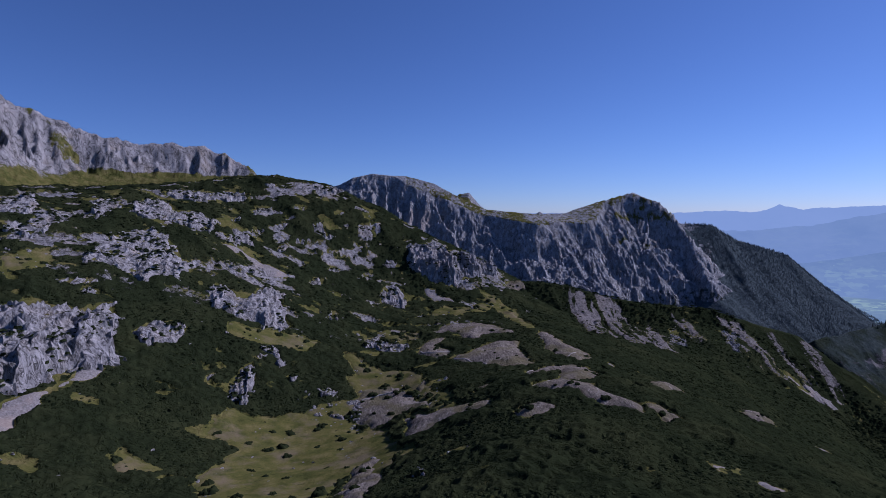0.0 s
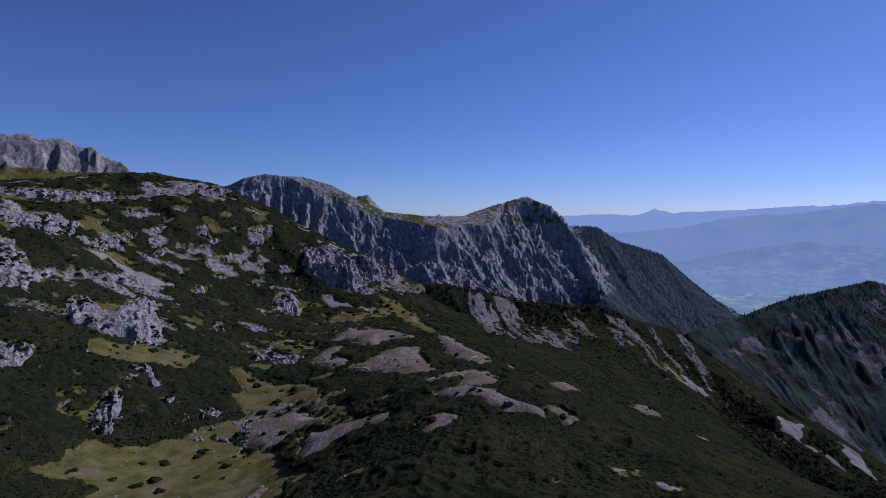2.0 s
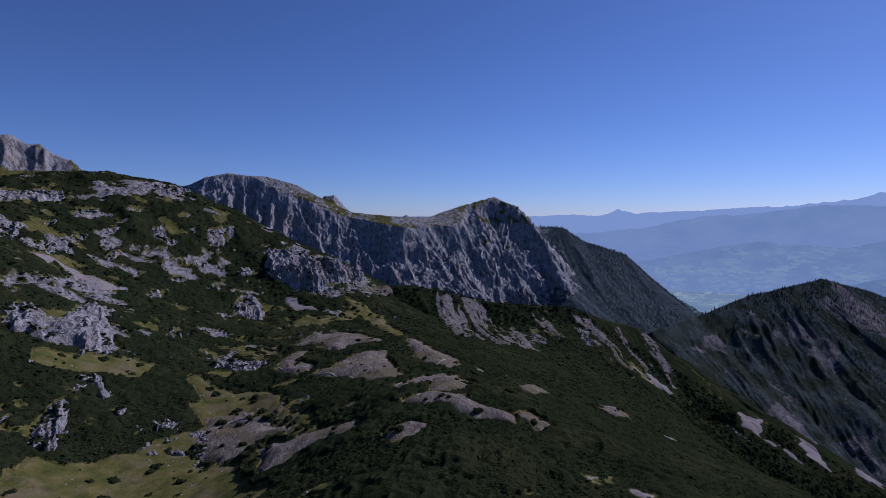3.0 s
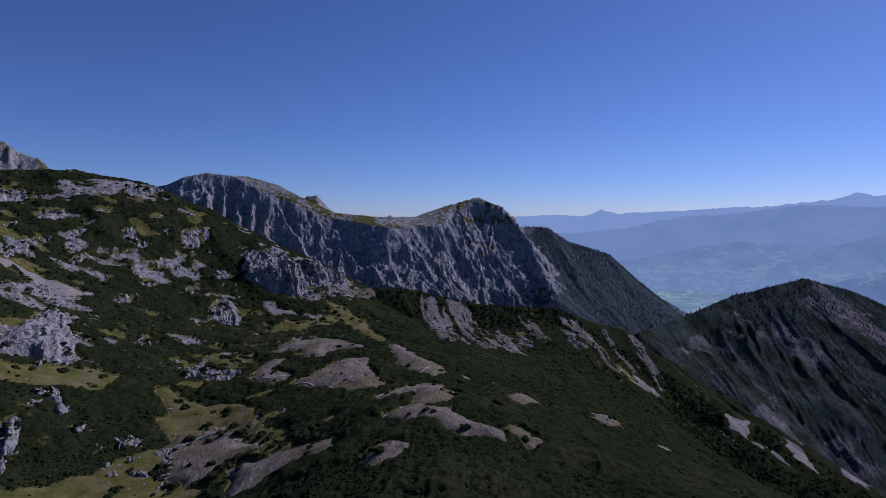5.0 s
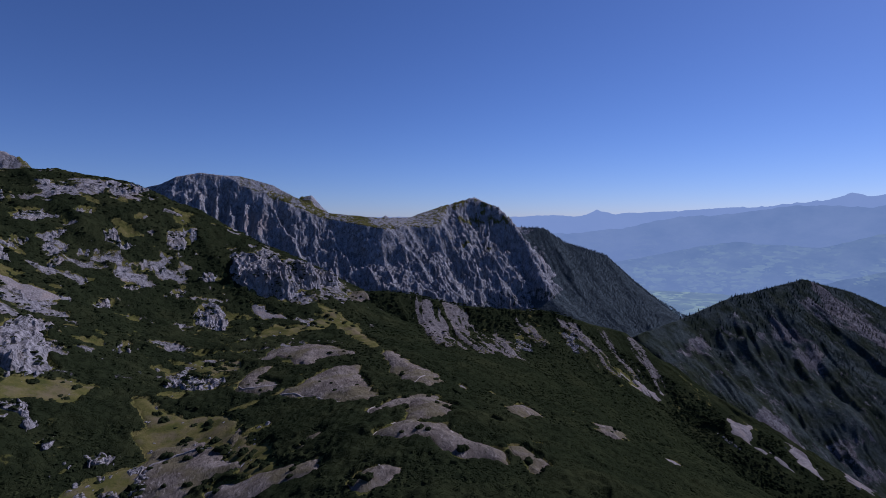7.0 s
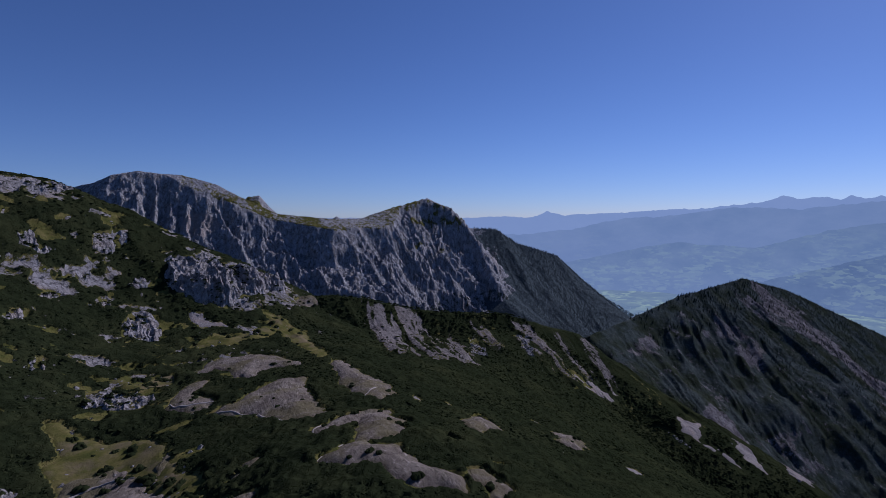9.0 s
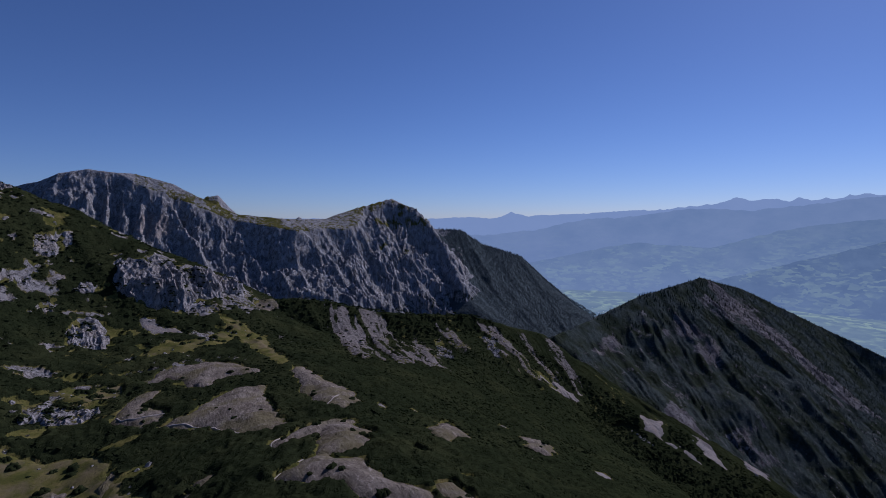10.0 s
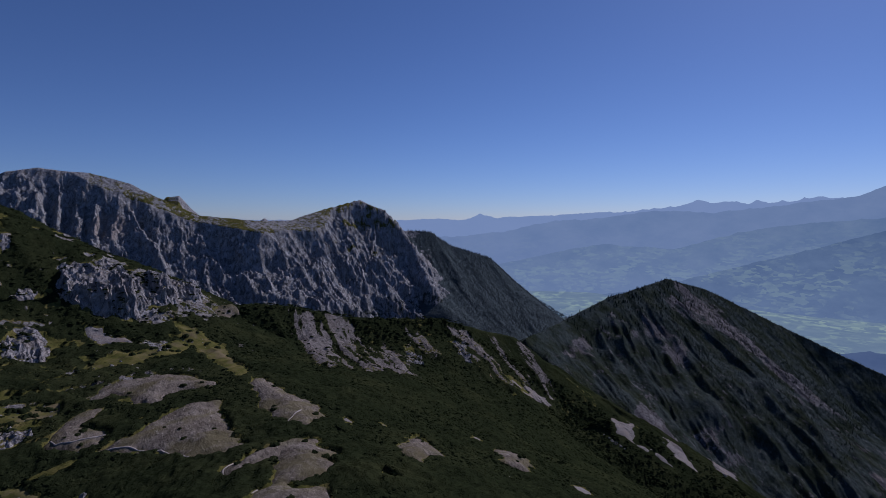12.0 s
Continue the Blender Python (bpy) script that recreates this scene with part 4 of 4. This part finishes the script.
def cone_cover(x, y, z, above):
    """Dwarf pine and spruce above and on the right, bare dark ribs below, their sunlit edges painted pale."""
    g = cone_ribs(x, y)
    from_crest = crest_distance(x, y, CONE)
    wooded = np.maximum(step01(930, 1120, x + 60 * fbm(x, y, 90, 4, 91)), step01(40, 14, from_crest + 16 * fbm(x, y, 30, 3, 39)))
    wooded = np.maximum(wooded, 0.7 * step01(-0.5, 0.0, fbm(x, y, 75, 4, 33)))
    # Rib crests take the scree colour as painted sunlit streaks.
    pale = 0.8 * step01(0.85, 1.1, g + 0.35 * fbm(x, y, 14, 3, 35)) * step01(-0.05, 0.2, fbm(x, y, 60, 4, 34)) * (1 - 0.7 * step01(950, 1150, x))
    foot = step01(18, 4, above) * step01(0.1, 0.35, fbm(x, y, 30, 4, 36))
    summit = step01(34, 18, np.hypot(x - 985, y - 815) + 9 * fbm(x, y, 20, 3, 37))
    return {"wood": wooded * (1 - 0.7 * np.maximum(pale, summit)), "scree": np.maximum(0.62 * pale, 0.8 * foot), "turf": 0 * x}


def brow_cover(x, y, z, above):
    return {"rock": rib_rock(x, y), "earth": np.ones(len(x)), "turf": 0.4 * step01(0.25, 0.6, fbm(x, y, 40, 3, 23))}


mountain("rock_ridge", left_h, [slope_h], (-66, -12, 0.12, np.arange(470, 860, 2.5)), LEFTFACE, "pale grey limestone ridge with sheer ribs above a meadow", "ridge", cover=ridge_cover, pieces=(("cliff", "grassy_foot"), lambda x, y, z: np.where(ridge_foot(x, y, z) > 0.5, 1, 0)))
mountain("crag_ridge", brow_h, [slope_h, cone_h], (4, 62, 0.1, np.arange(380, 720, 1.6)), SLOPE, "gullied ridge of crumbling limestone ribs and dwarf pine", "ridge", 4.0, brow_cover, (("flank", "crest"), lambda x, y, z: np.where(crest_distance(x, y, BROW) < 14, 1, 0)))
mountain("mountain_peak", cone_h, [slope_h, brow_h], (22, 82, 0.1, np.arange(480, 1750, 3.6)), CONEFACE, "dark gullied peak with dwarf pine and spruce on its crest", "mountain", 6.0, cone_cover, (("flank", "shoulder", "summit"), lambda x, y, z: np.where(x > 1130, 1, np.where(z > -75, 2, 0))))
mountain("mountain_range", massif_h, [spur_h], (-20, 32, 0.07, np.concatenate([np.arange(1120, 1280, 6.0), np.arange(1280, 1680, 2.6), np.arange(1680, 1960, 14.0)])), ROCKFACE, "grey limestone range with furrowed cliffs and grassy tops", "mountain", 6.0, range_cover, (("summit", "saddle", "summit", "foot"), lambda x, y, z: np.where(z < -20, 3, np.where(x < 60, 0, np.where(x < 440, 1, 2)))))
mountain("wooded_spur", spur_h, [massif_h], (18, 46, 0.1, np.arange(1250, 2300, 8.0)), WOODED, "spur covered with spruce forest, its colour blued for haze", "mountain", 6.0, spur_cover, (("flank", "crest"), lambda x, y, z: np.where(crest_distance(x, y, SPUR) < 60, 1, 0)))
mountain("far_peak", hind_h, [massif_h], (-1, 14, 0.1, np.arange(1900, 2400, 8.0)), ROCKFACE, "small pale peak behind the limestone range", "mountain", 6.0, lambda x, y, z, above: {"turf": 0.7 * step01(0.1, 0.4, fbm(x, y, 80, 3, 78)), "wood": 0 * x, "scree": 0 * x})

# ---- crags ----
for k, (rise, outline) in enumerate(CRAGS):
    outcrop(outline, rise, 200 + 7 * k)

# ---- bare mounds, meadows, screes ----
for outline in MOUNDS:
    patch("bare_mound", outline, BARE, 3.4, "grey-brown bare mound of cleared dwarf pine and stones", "mound", group="bare mounds")
for outline in MEADOWS:
    patch("meadow", outline, TURF, 0.2, "yellow-green patch of short alpine grass", "meadow", group="meadows", step=1.2)
for outline in SCREES:
    far = outline[0][0] > 280
    patch("scree", outline, SCREE, 0.3, "pale strip of loose limestone scree", "scree", group="screes", wobble=6.0 if far else 4.2, inset=4.6 if far else 0.0)

# ---- valley and far ranges ----
def valley_h(x, y):
    return -400 + 12 * fbm(x, y, 500, 3, 71) + 0.02 * np.maximum(np.hypot(x, y) - 3200, 0)


def range_of_hills(name, outline, distance, material, label, rough, seed):
    """A far range: its skyline as (azimuth, elevation) in degrees, falling towards the viewer."""
    az = np.arange(outline[0][0], outline[-1][0], 0.06)
    el = np.interp(az, [p[0] for p in outline], [p[1] for p in outline])
    el = el + rough * fbm(az, az * 0, 1.3, 5, seed, True)
    back = np.linspace(0, 1, 24)
    r = distance - min(420, 0.1 * distance) * back[:, None] ** 1.0 + 0 * az
    top = 100 + distance * np.tan(np.radians(el))
    z = top - (top + 480) * (back[:, None] ** 0.8) * 0.95 + 26 * back[:, None] * fbm(az * 70 + 0 * r, r, 160, 4, seed + 1, True)
    a = np.radians(az)
    v = np.stack([r * np.sin(a), r * np.cos(a), z], -1).reshape(-1, 3)
    return tagged(mesh_object(name, v, grid_faces(24, len(az)), material, True), label, "mountains", kind="structure")


FAR_A = [(1.37, 0.33), (15.04, -0.03), (22.61, 0.04), (26.79, 0.16), (30.39, 0.23), (31.88, 0.71), (33.37, 0.35), (38.66, 0.53), (43.22, 0.81), (46.51, 0.97), (50.71, 1.39), (51.97, 1.71), (52.81, 2.13), (53.95, 1.74), (56.09, 1.92), (57.02, 1.64), (57.70, 1.89), (58.61, 1.62), (60.99, 1.98), (62.23, 2.15), (63.85, 1.97), (67.54, 1.97), (74.92, 1.96)]
FAR_B = [(20.24, -1.69), (24.39, -1.39), (29.19, -1.69), (33.97, -1.08), (39.82, 0.06), (44.34, 0.29), (49.17, 1.07), (54.21, 0.82), (58.84, 1.36), (62.65, 1.80), (65.01, 2.18), (66.85, 3.01), (67.51, 2.85), (74.88, 2.98)]
FAR_C = [(29.20, -5.29), (35.18, -4.18), (41.00, -2.81), (44.38, -2.30), (50.80, -2.65), (56.16, -1.04), (61.05, -0.18), (67.59, 0.40), (74.96, 0.94)]
FAR_E = [(56.99, -14.99), (61.41, -12.38), (63.45, -11.03), (65.42, -10.48), (67.97, -10.71), (75.32, -8.48)]
FAR_D = [(43.90, -7.39), (49.32, -6.32), (54.34, -4.73), (58.96, -3.28), (63.17, -1.94), (67.62, -0.43), (74.97, 0.53)]

# Distance haze is put into these glowing colours; the sun doesn't shade them.
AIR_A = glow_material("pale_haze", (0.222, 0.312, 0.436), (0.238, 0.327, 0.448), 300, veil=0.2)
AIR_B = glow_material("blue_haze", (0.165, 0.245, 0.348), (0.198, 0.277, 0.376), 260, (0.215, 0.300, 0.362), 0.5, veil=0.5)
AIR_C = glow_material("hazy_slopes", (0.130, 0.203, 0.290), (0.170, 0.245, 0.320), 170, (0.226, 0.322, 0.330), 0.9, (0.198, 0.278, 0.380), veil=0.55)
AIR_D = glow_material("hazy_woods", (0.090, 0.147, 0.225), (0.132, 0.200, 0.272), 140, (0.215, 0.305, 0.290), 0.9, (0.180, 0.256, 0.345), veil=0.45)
AIR_E = glow_material("hazy_near_woods", (0.055, 0.092, 0.162), (0.084, 0.127, 0.196), 100, veil=0.15)
FLOOR = glow_material("hazy_valley_fields", (0.150, 0.222, 0.272), (0.195, 0.274, 0.300), 130, (0.290, 0.395, 0.325), 0.95, veil=0.0)
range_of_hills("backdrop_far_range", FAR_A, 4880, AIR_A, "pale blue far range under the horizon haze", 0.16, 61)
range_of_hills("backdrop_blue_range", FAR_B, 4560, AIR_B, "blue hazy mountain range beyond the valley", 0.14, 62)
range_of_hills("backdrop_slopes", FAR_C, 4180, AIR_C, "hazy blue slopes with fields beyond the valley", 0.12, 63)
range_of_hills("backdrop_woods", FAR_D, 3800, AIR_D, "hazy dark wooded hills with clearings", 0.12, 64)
range_of_hills("backdrop_near_woods", FAR_E, 2360, AIR_E, "wooded hill above the valley floor, its dark blue painted as haze", 0.12, 65)
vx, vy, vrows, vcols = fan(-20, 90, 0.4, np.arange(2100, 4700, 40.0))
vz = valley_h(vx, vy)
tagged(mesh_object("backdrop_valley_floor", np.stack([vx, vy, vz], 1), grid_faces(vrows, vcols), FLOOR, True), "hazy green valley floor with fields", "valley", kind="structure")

# ---- dwarf pine and spruce ----
def clump(rng, points=6):
    """A low ragged bush one metre wide: an uneven, torn dome of points."""
    a = np.arange(points) / points * 2 * math.pi + rng.uniform(0, 0.5, points)
    r1 = rng.uniform(0.3, 0.78, points)
    ring = np.stack([np.cos(a) * r1, np.sin(a) * r1, rng.uniform(-0.3, 0.12, points)], 1)
    r2 = rng.uniform(0.1, 0.42, points)
    mid = np.stack([np.cos(a + 0.3) * r2, np.sin(a + 0.3) * r2, rng.uniform(0.16, 0.56, points)], 1)
    v = np.concatenate([ring, mid, [[0, 0, rng.uniform(0.3, 0.62)]]])
    i, j = np.arange(points), (np.arange(points) + 1) % points
    f = np.concatenate([np.stack([i, j, points + i], 1), np.stack([j, points + j, points + i], 1), np.stack([points + i, points + j, np.full(points, 2 * points)], 1)])
    return v, f


def conifer(rng, points=5):
    v, f = [], []
    for base, top, r in ((0.08, 0.5, 0.2), (0.32, 0.76, 0.145), (0.58, 1.0, 0.09)):
        k = len(v)
        for q in range(points):
            a = q / points * 2 * math.pi + rng.uniform(-0.3, 0.3)
            rr = r * rng.uniform(0.75, 1.25)
            v.append((math.cos(a) * rr, math.sin(a) * rr, base + rng.uniform(-0.05, 0.05)))
        v.append((rng.uniform(-0.01, 0.01), 0, top))
        f += [(k + q, k + (q + 1) % points, k + points) for q in range(points)]
    return np.array(v), np.array(f)


def scatter(name, templates, x, y, z, size, tall, material, label, category, seed, soft=False):
    """All plants of one kind as one mesh of kind stuff."""
    rng = np.random.default_rng(seed)
    pick, turn = rng.integers(0, len(templates), len(x)), rng.uniform(0, 2 * math.pi, len(x))
    vs, fs, base = [], [], 0
    for k, (tv, tf) in enumerate(templates):
        m = pick == k
        c, s = np.cos(turn[m])[:, None], np.sin(turn[m])[:, None]
        vx = x[m][:, None] + size[m][:, None] * (tv[:, 0] * c - tv[:, 1] * s)
        vy = y[m][:, None] + size[m][:, None] * (tv[:, 0] * s + tv[:, 1] * c)
        vz = z[m][:, None] + tall[m][:, None] * tv[:, 2]
        vs.append(np.stack([vx, vy, vz], -1).reshape(-1, 3))
        fs.append((tf[None] + (np.arange(m.sum()) * len(tv))[:, None, None] + base).reshape(-1, 3))
        base += m.sum() * len(tv)
    return tagged(mesh_object(name, np.concatenate(vs), np.concatenate(fs), material, soft), label, category, kind="stuff")


rng = np.random.default_rng(3)
N = 190000
az, rr = np.radians(rng.uniform(-50, 76, N)), 62 * (660 / 62) ** (rng.uniform(0, 1, N) ** 0.8)
px, py = rr * np.sin(az), rr * np.cos(az)
cover_p = pine_cover(px, py)
dot = 0.16 * step01(0.3, 0.5, fbm(px, py, 9, 2, 91)) * (bare_rock(px, py) < 0.5) * step01(40, -10, px)
ok = rng.uniform(0, 1, N) < np.maximum(0.86 * cover_p, dot * (open_depth(px, py) < 0) + 0.1 * (bare_rock(px, py) > 0.5))
px, py, rr, cover_p = px[ok], py[ok], rr[ok], cover_p[ok]
size = (0.7 + 1.2 * rng.uniform(0, 1, len(px)) ** 2) * (0.45 + rr / 300)
lift = 0.75 * cover_p * np.maximum(canopy(px, py), 0.1)
scatter("dwarf_pine_thicket", [clump(rng, 4) for _ in range(14)], px, py, np.maximum(slope_h(px, py), brow_h(px, py)) + lift, size, size * rng.uniform(0.28, 0.5, len(px)), PINE, "dense dark green dwarf pine thicket covering the slope", "dwarf pine", 5)
N = 22000
az, rr = rng.uniform(0, 2 * math.pi, N), 240 * rng.uniform(0, 1, N) ** 0.85
ok = (rr < 62) | (np.cos(az) < 0.2)
nx, ny = (rr * np.sin(az))[ok], (rr * np.cos(az))[ok]
size = rng.uniform(1.2, 3.4, len(nx))
scatter("dwarf_pine_cover", [clump(rng, 5) for _ in range(8)], nx, ny, slope_h(nx, ny) + 0.1, size, size * 0.45, PINE, "dark green dwarf pine thicket under the flight path", "dwarf pine", 25)
lp = np.concatenate(LEDGE_PINES)
size = rng.uniform(1.2, 3.6, len(lp))
scatter("ledge_pines", [clump(rng) for _ in range(6)], lp[:, 0], lp[:, 1], lp[:, 2], size, size * 0.5, PINE, "small dark green dwarf pines on the rock ledges", "dwarf pine", 9)


def along(crest, height, count, spread, seed, front=1.0):
    """Places for trees on both flanks of a crest, thinning out below it."""
    g = np.random.default_rng(seed)
    p = np.array(crest, float)
    seg = np.hypot(*(p[1:, :2] - p[:-1, :2]).T)
    s = g.uniform(0, seg.sum(), count)
    k = np.clip(np.searchsorted(np.cumsum(seg), s), 0, len(seg) - 1)
    t = (s - np.concatenate([[0], np.cumsum(seg)])[k]) / seg[k]
    q = p[k, :2] + t[:, None] * (p[k + 1, :2] - p[k, :2])
    w = (p[k + 1, :2] - p[k, :2]) / seg[k][:, None]
    off = np.where(g.uniform(0, 1, count) < 0.8, -g.uniform(0, 1, count) ** 1.3 * spread * front, g.uniform(0, 0.25, count) * spread)
    x, y = q[:, 0] - w[:, 1] * off, q[:, 1] + w[:, 0] * off
    return x, y, height(x, y)


templates = [conifer(rng) for _ in range(6)]
tx, ty, tz = along(SPUR[1:], spur_h, 15000, 430, 15)
tall = rng.uniform(4.5, 8, len(tx))
scatter("spruce_forest", templates, tx, ty, tz - 1, tall, tall, HAZED_SPRUCE, "spruce forest on the mountain spur, paled and blued for haze", "forest", 6, True)
tx, ty, tz = along(CONE[2:], cone_h, 17000, 330, 16)
tall = rng.uniform(1.8, 4.2, len(tx))
scatter("spruce_wood", templates, tx, ty, tz - 0.6, tall, tall, FIR, "dark spruces along the crest of the peak", "forest", 7, True)
tx, ty, tz = along(CONE[1:5], cone_h, 260, 60, 17)
tall = rng.uniform(3, 6.5, len(tx))
scatter("spruce_row", templates, tx, ty, tz - 0.5, tall, tall, FIR, "scattered spruces on the saddle of the ridge", "trees", 8)

# ---- footpaths ----
def footpath(points, width=0.65):
    p = np.array(points, float)
    seg = np.hypot(*(p[1:] - p[:-1]).T)
    s = np.concatenate([[0], np.cumsum(seg)])
    q = np.arange(0, s[-1], 0.8)
    x, y = np.interp(q, s, p[:, 0]) + 0.5 * fbm(q, q * 0, 6, 3, 95), np.interp(q, s, p[:, 1]) + 0.5 * fbm(q, q * 0, 6, 3, 96)
    dx, dy = np.gradient(x), np.gradient(y)
    n = np.hypot(dx, dy) + 1e-6
    w = width * (0.8 + 0.35 * fbm(q, q * 0, 4, 3, 97))
    across = np.array([-0.6, -0.4, 0.4, 0.6])
    px, py = x[:, None] - dy[:, None] / n[:, None] * w[:, None] * across, y[:, None] + dx[:, None] / n[:, None] * w[:, None] * across
    z = cover_h(px.ravel(), py.ravel()).reshape(px.shape) + np.array([-0.4, 0.3, 0.3, -0.4])
    v = np.stack([px, py, z], -1).reshape(-1, 3)
    return tagged(mesh_object("footpath", v, grid_faces(len(q), 4), PATHWAY, True), "narrow pale trodden footpath over the bare mounds", "path", "footpaths")


def cover_h(x, y):
    """The ground with the bulges of the bare mounds on it."""
    base = np.maximum(slope_h(x, y), brow_h(x, y))
    if (y > 560).any():
        base = land_h(x, y)
    z = base
    for outline in MOUNDS:
        d = polygon_depth(x, y, outline) + 4.2 * fbm(x, y, 8, 4, 51)
        z = np.maximum(z, base + 3.4 * (1 - np.exp(-np.maximum(d, 0) / 11)) + 0.75 * step01(-1.0, 1.6, d) - 0.4)
    return z


PATHWAY = path_material()
for line in PATHS:
    footpath(line)

# ---- lone bushes and boulders ----
def boulder_mesh(seed):
    g = np.random.default_rng(seed)
    bm = bmesh.new()
    bmesh.ops.create_icosphere(bm, subdivisions=2, radius=0.5)
    for v in bm.verts:
        k = 1 + 0.28 * noise.noise(v.co * 2.2 + Vector((seed, 0, 0))) + 0.12 * noise.noise(v.co * 6)
        v.co = Vector((v.co.x * k * 1.2, v.co.y * k, max(v.co.z * k * 0.8, -0.25)))
    me = bpy.data.meshes.new("boulder")
    bm.to_mesh(me)
    bm.free()
    me.materials.append(ROCK)
    return me


def bush_mesh(seed):
    g = np.random.default_rng(seed)
    vs, fs, base = [], [], 0
    for k in range(9):
        v, f = clump(g, 7)
        a, r = g.uniform(0, 6.28), g.uniform(0, 0.36)
        vs.append(v * g.uniform(0.45, 0.75) + (math.cos(a) * r, math.sin(a) * r, 0.06))
        fs.append(f + base)
        base += len(v)
    ob = mesh_object("dwarf_pine_bush", np.concatenate(vs), np.concatenate(fs), PINE, True)
    me = ob.data
    bpy.data.objects.remove(ob)
    return me


rng = np.random.default_rng(12)
boulders, bushes = [boulder_mesh(40 + k) for k in range(6)], [bush_mesh(60 + k) for k in range(6)]


def strew(meshes, name, places, low, high, label, category, group, flat=1.0):
    z = cover_h(places[:, 0], places[:, 1])
    for k, (x, y) in enumerate(places):
        s = rng.uniform(low, high)
        ob = new(name, meshes[k % len(meshes)])
        ob.location, ob.scale, ob.rotation_euler = (x, y, z[k]), (s, s * rng.uniform(0.7, 1.1), s * flat * rng.uniform(0.6, 0.9)), (0, 0, rng.uniform(0, 6.28))
        tagged(ob, label, category, group)


def places_in(outline, count, inside=1.5):
    xs, ys = [q[0] for q in outline], [q[1] for q in outline]
    x, y = rng.uniform(min(xs), max(xs), count * 8), rng.uniform(min(ys), max(ys), count * 8)
    ok = polygon_depth(x, y, outline) > inside
    return np.stack([x, y], 1)[ok][:count]


for outline, n_bush, n_stone in zip(MEADOWS, (14, 34, 12, 12, 10, 8, 6, 3, 6, 10, 8, 14), (10, 90, 12, 8, 6, 4, 6, 0, 8, 22, 10, 110)):
    strew(bushes, "dwarf_pine_bush", places_in(outline, n_bush), 1.6, 5.4, "small dark green dwarf pine bush on short grass", "bush", "lone pine bushes")
    if n_stone:
        strew(boulders, "boulder", places_in(outline, n_stone, 0.2), 0.5, 1.9, "pale grey limestone boulder lying in the grass", "boulder", "boulders")
for outline in MOUNDS:
    strew(bushes, "dwarf_pine_bush", places_in(outline, 4, 2.0), 1.2, 3.4, "small dark green dwarf pine bush on a bare mound", "bush", "lone pine bushes")
for outline in SCREES[:1] + SCREES[-2:]:
    strew(boulders, "boulder", places_in(outline, 24, 0.3), 0.5, 2.0, "pale grey limestone boulder lying on the scree", "boulder", "boulders")

# loose stones between the crags
N = 7000
az, rr = np.radians(rng.uniform(-48, 12, N)), rng.uniform(105, 560, N)
px, py = rr * np.sin(az), rr * np.cos(az)
wanted = 0.35 * (bare_rock(px, py) > 0.5) + 0.6 * (fbm(px, py, 15, 4, 99) > 0.45) * step01(20, -30, px)
wanted = wanted * step01(170, 210, rr) + 0.3 * grass_gap(px, py) * step01(40, -20, px)
ok = rng.uniform(0, 1, N) < wanted
px, py, rr = px[ok], py[ok], rr[ok]


def stone(g):
    v, f = clump(g, 6)
    return v * (1.0, 0.8, 0.9), f


size = rng.uniform(0.7, 2.6, len(px)) ** 1.2 * (0.5 + np.minimum(rr, 250) / 500)
scatter("loose_stones", [stone(rng) for _ in range(8)], px, py, slope_h(px, py) + 0.25, size, size * 0.7, ROCK, "loose pale limestone blocks scattered over the slope", "stones", 14)


# ---- town in the valley ----
def house_thing(white, roof_red):
    """A farmhouse, ten metres long, with a pitched roof."""
    top = tagged(new("house"), "small pale valley house with a pitched roof", "house", "valley houses")
    bm = bmesh.new()
    bmesh.ops.create_cube(bm, size=1.0)
    bmesh.ops.scale(bm, vec=(11, 9, 6), verts=bm.verts)
    bmesh.ops.translate(bm, vec=(0, 0, 3), verts=bm.verts)
    for name, mat in (("wall", white), ("roof", roof_red)):
        if name == "roof":
            bm = bmesh.new()
            v = [bm.verts.new(c) for c in ((-6.5, -5.5, 5.6), (6.5, -5.5, 5.6), (6.5, 5.5, 5.6), (-6.5, 5.5, 5.6), (-6.5, 0, 9.4), (6.5, 0, 9.4))]
            for q in ((0, 1, 5, 4), (2, 3, 4, 5), (0, 4, 3), (1, 2, 5), (3, 2, 1, 0)):
                bm.faces.new([v[k] for k in q])
        me = bpy.data.meshes.new(name)
        bm.to_mesh(me)
        bm.free()
        me.materials.append(mat)
        new(name, me).parent = top
    return top


def plain(name, rgb):
    n = Nodes(name)
    return n.done(n.mix(n.noise(3, 3), rgb, tuple(0.8 * v for v in rgb)))


town = [house_thing(plain("white_render", (0.75, 0.73, 0.7)), plain("pale_roof", (0.7, 0.66, 0.62))), house_thing(plain("pale_render", (0.6, 0.58, 0.54)), plain("light_roof", (0.8, 0.8, 0.8)))]
for k in range(150):
    if k < 110:
        az, r = radians(rng.uniform(55.5, 70)), rng.uniform(2480, 2640)
    else:
        az, r = radians(rng.uniform(33, 42)), rng.uniform(3000, 3300)
    x, y = r * math.sin(az), r * math.cos(az)
    z = float(valley_h(np.array([x]), np.array([y]))[0]) - 0.3
    m = pose(x, y, z, 0, 0, rng.uniform(0, 180)) @ Matrix.Scale(rng.uniform(0.3, 0.6), 4)
    if k < 2:
        town[k].matrix_basis = m
    else:
        copy_thing(town[k % 2], m)
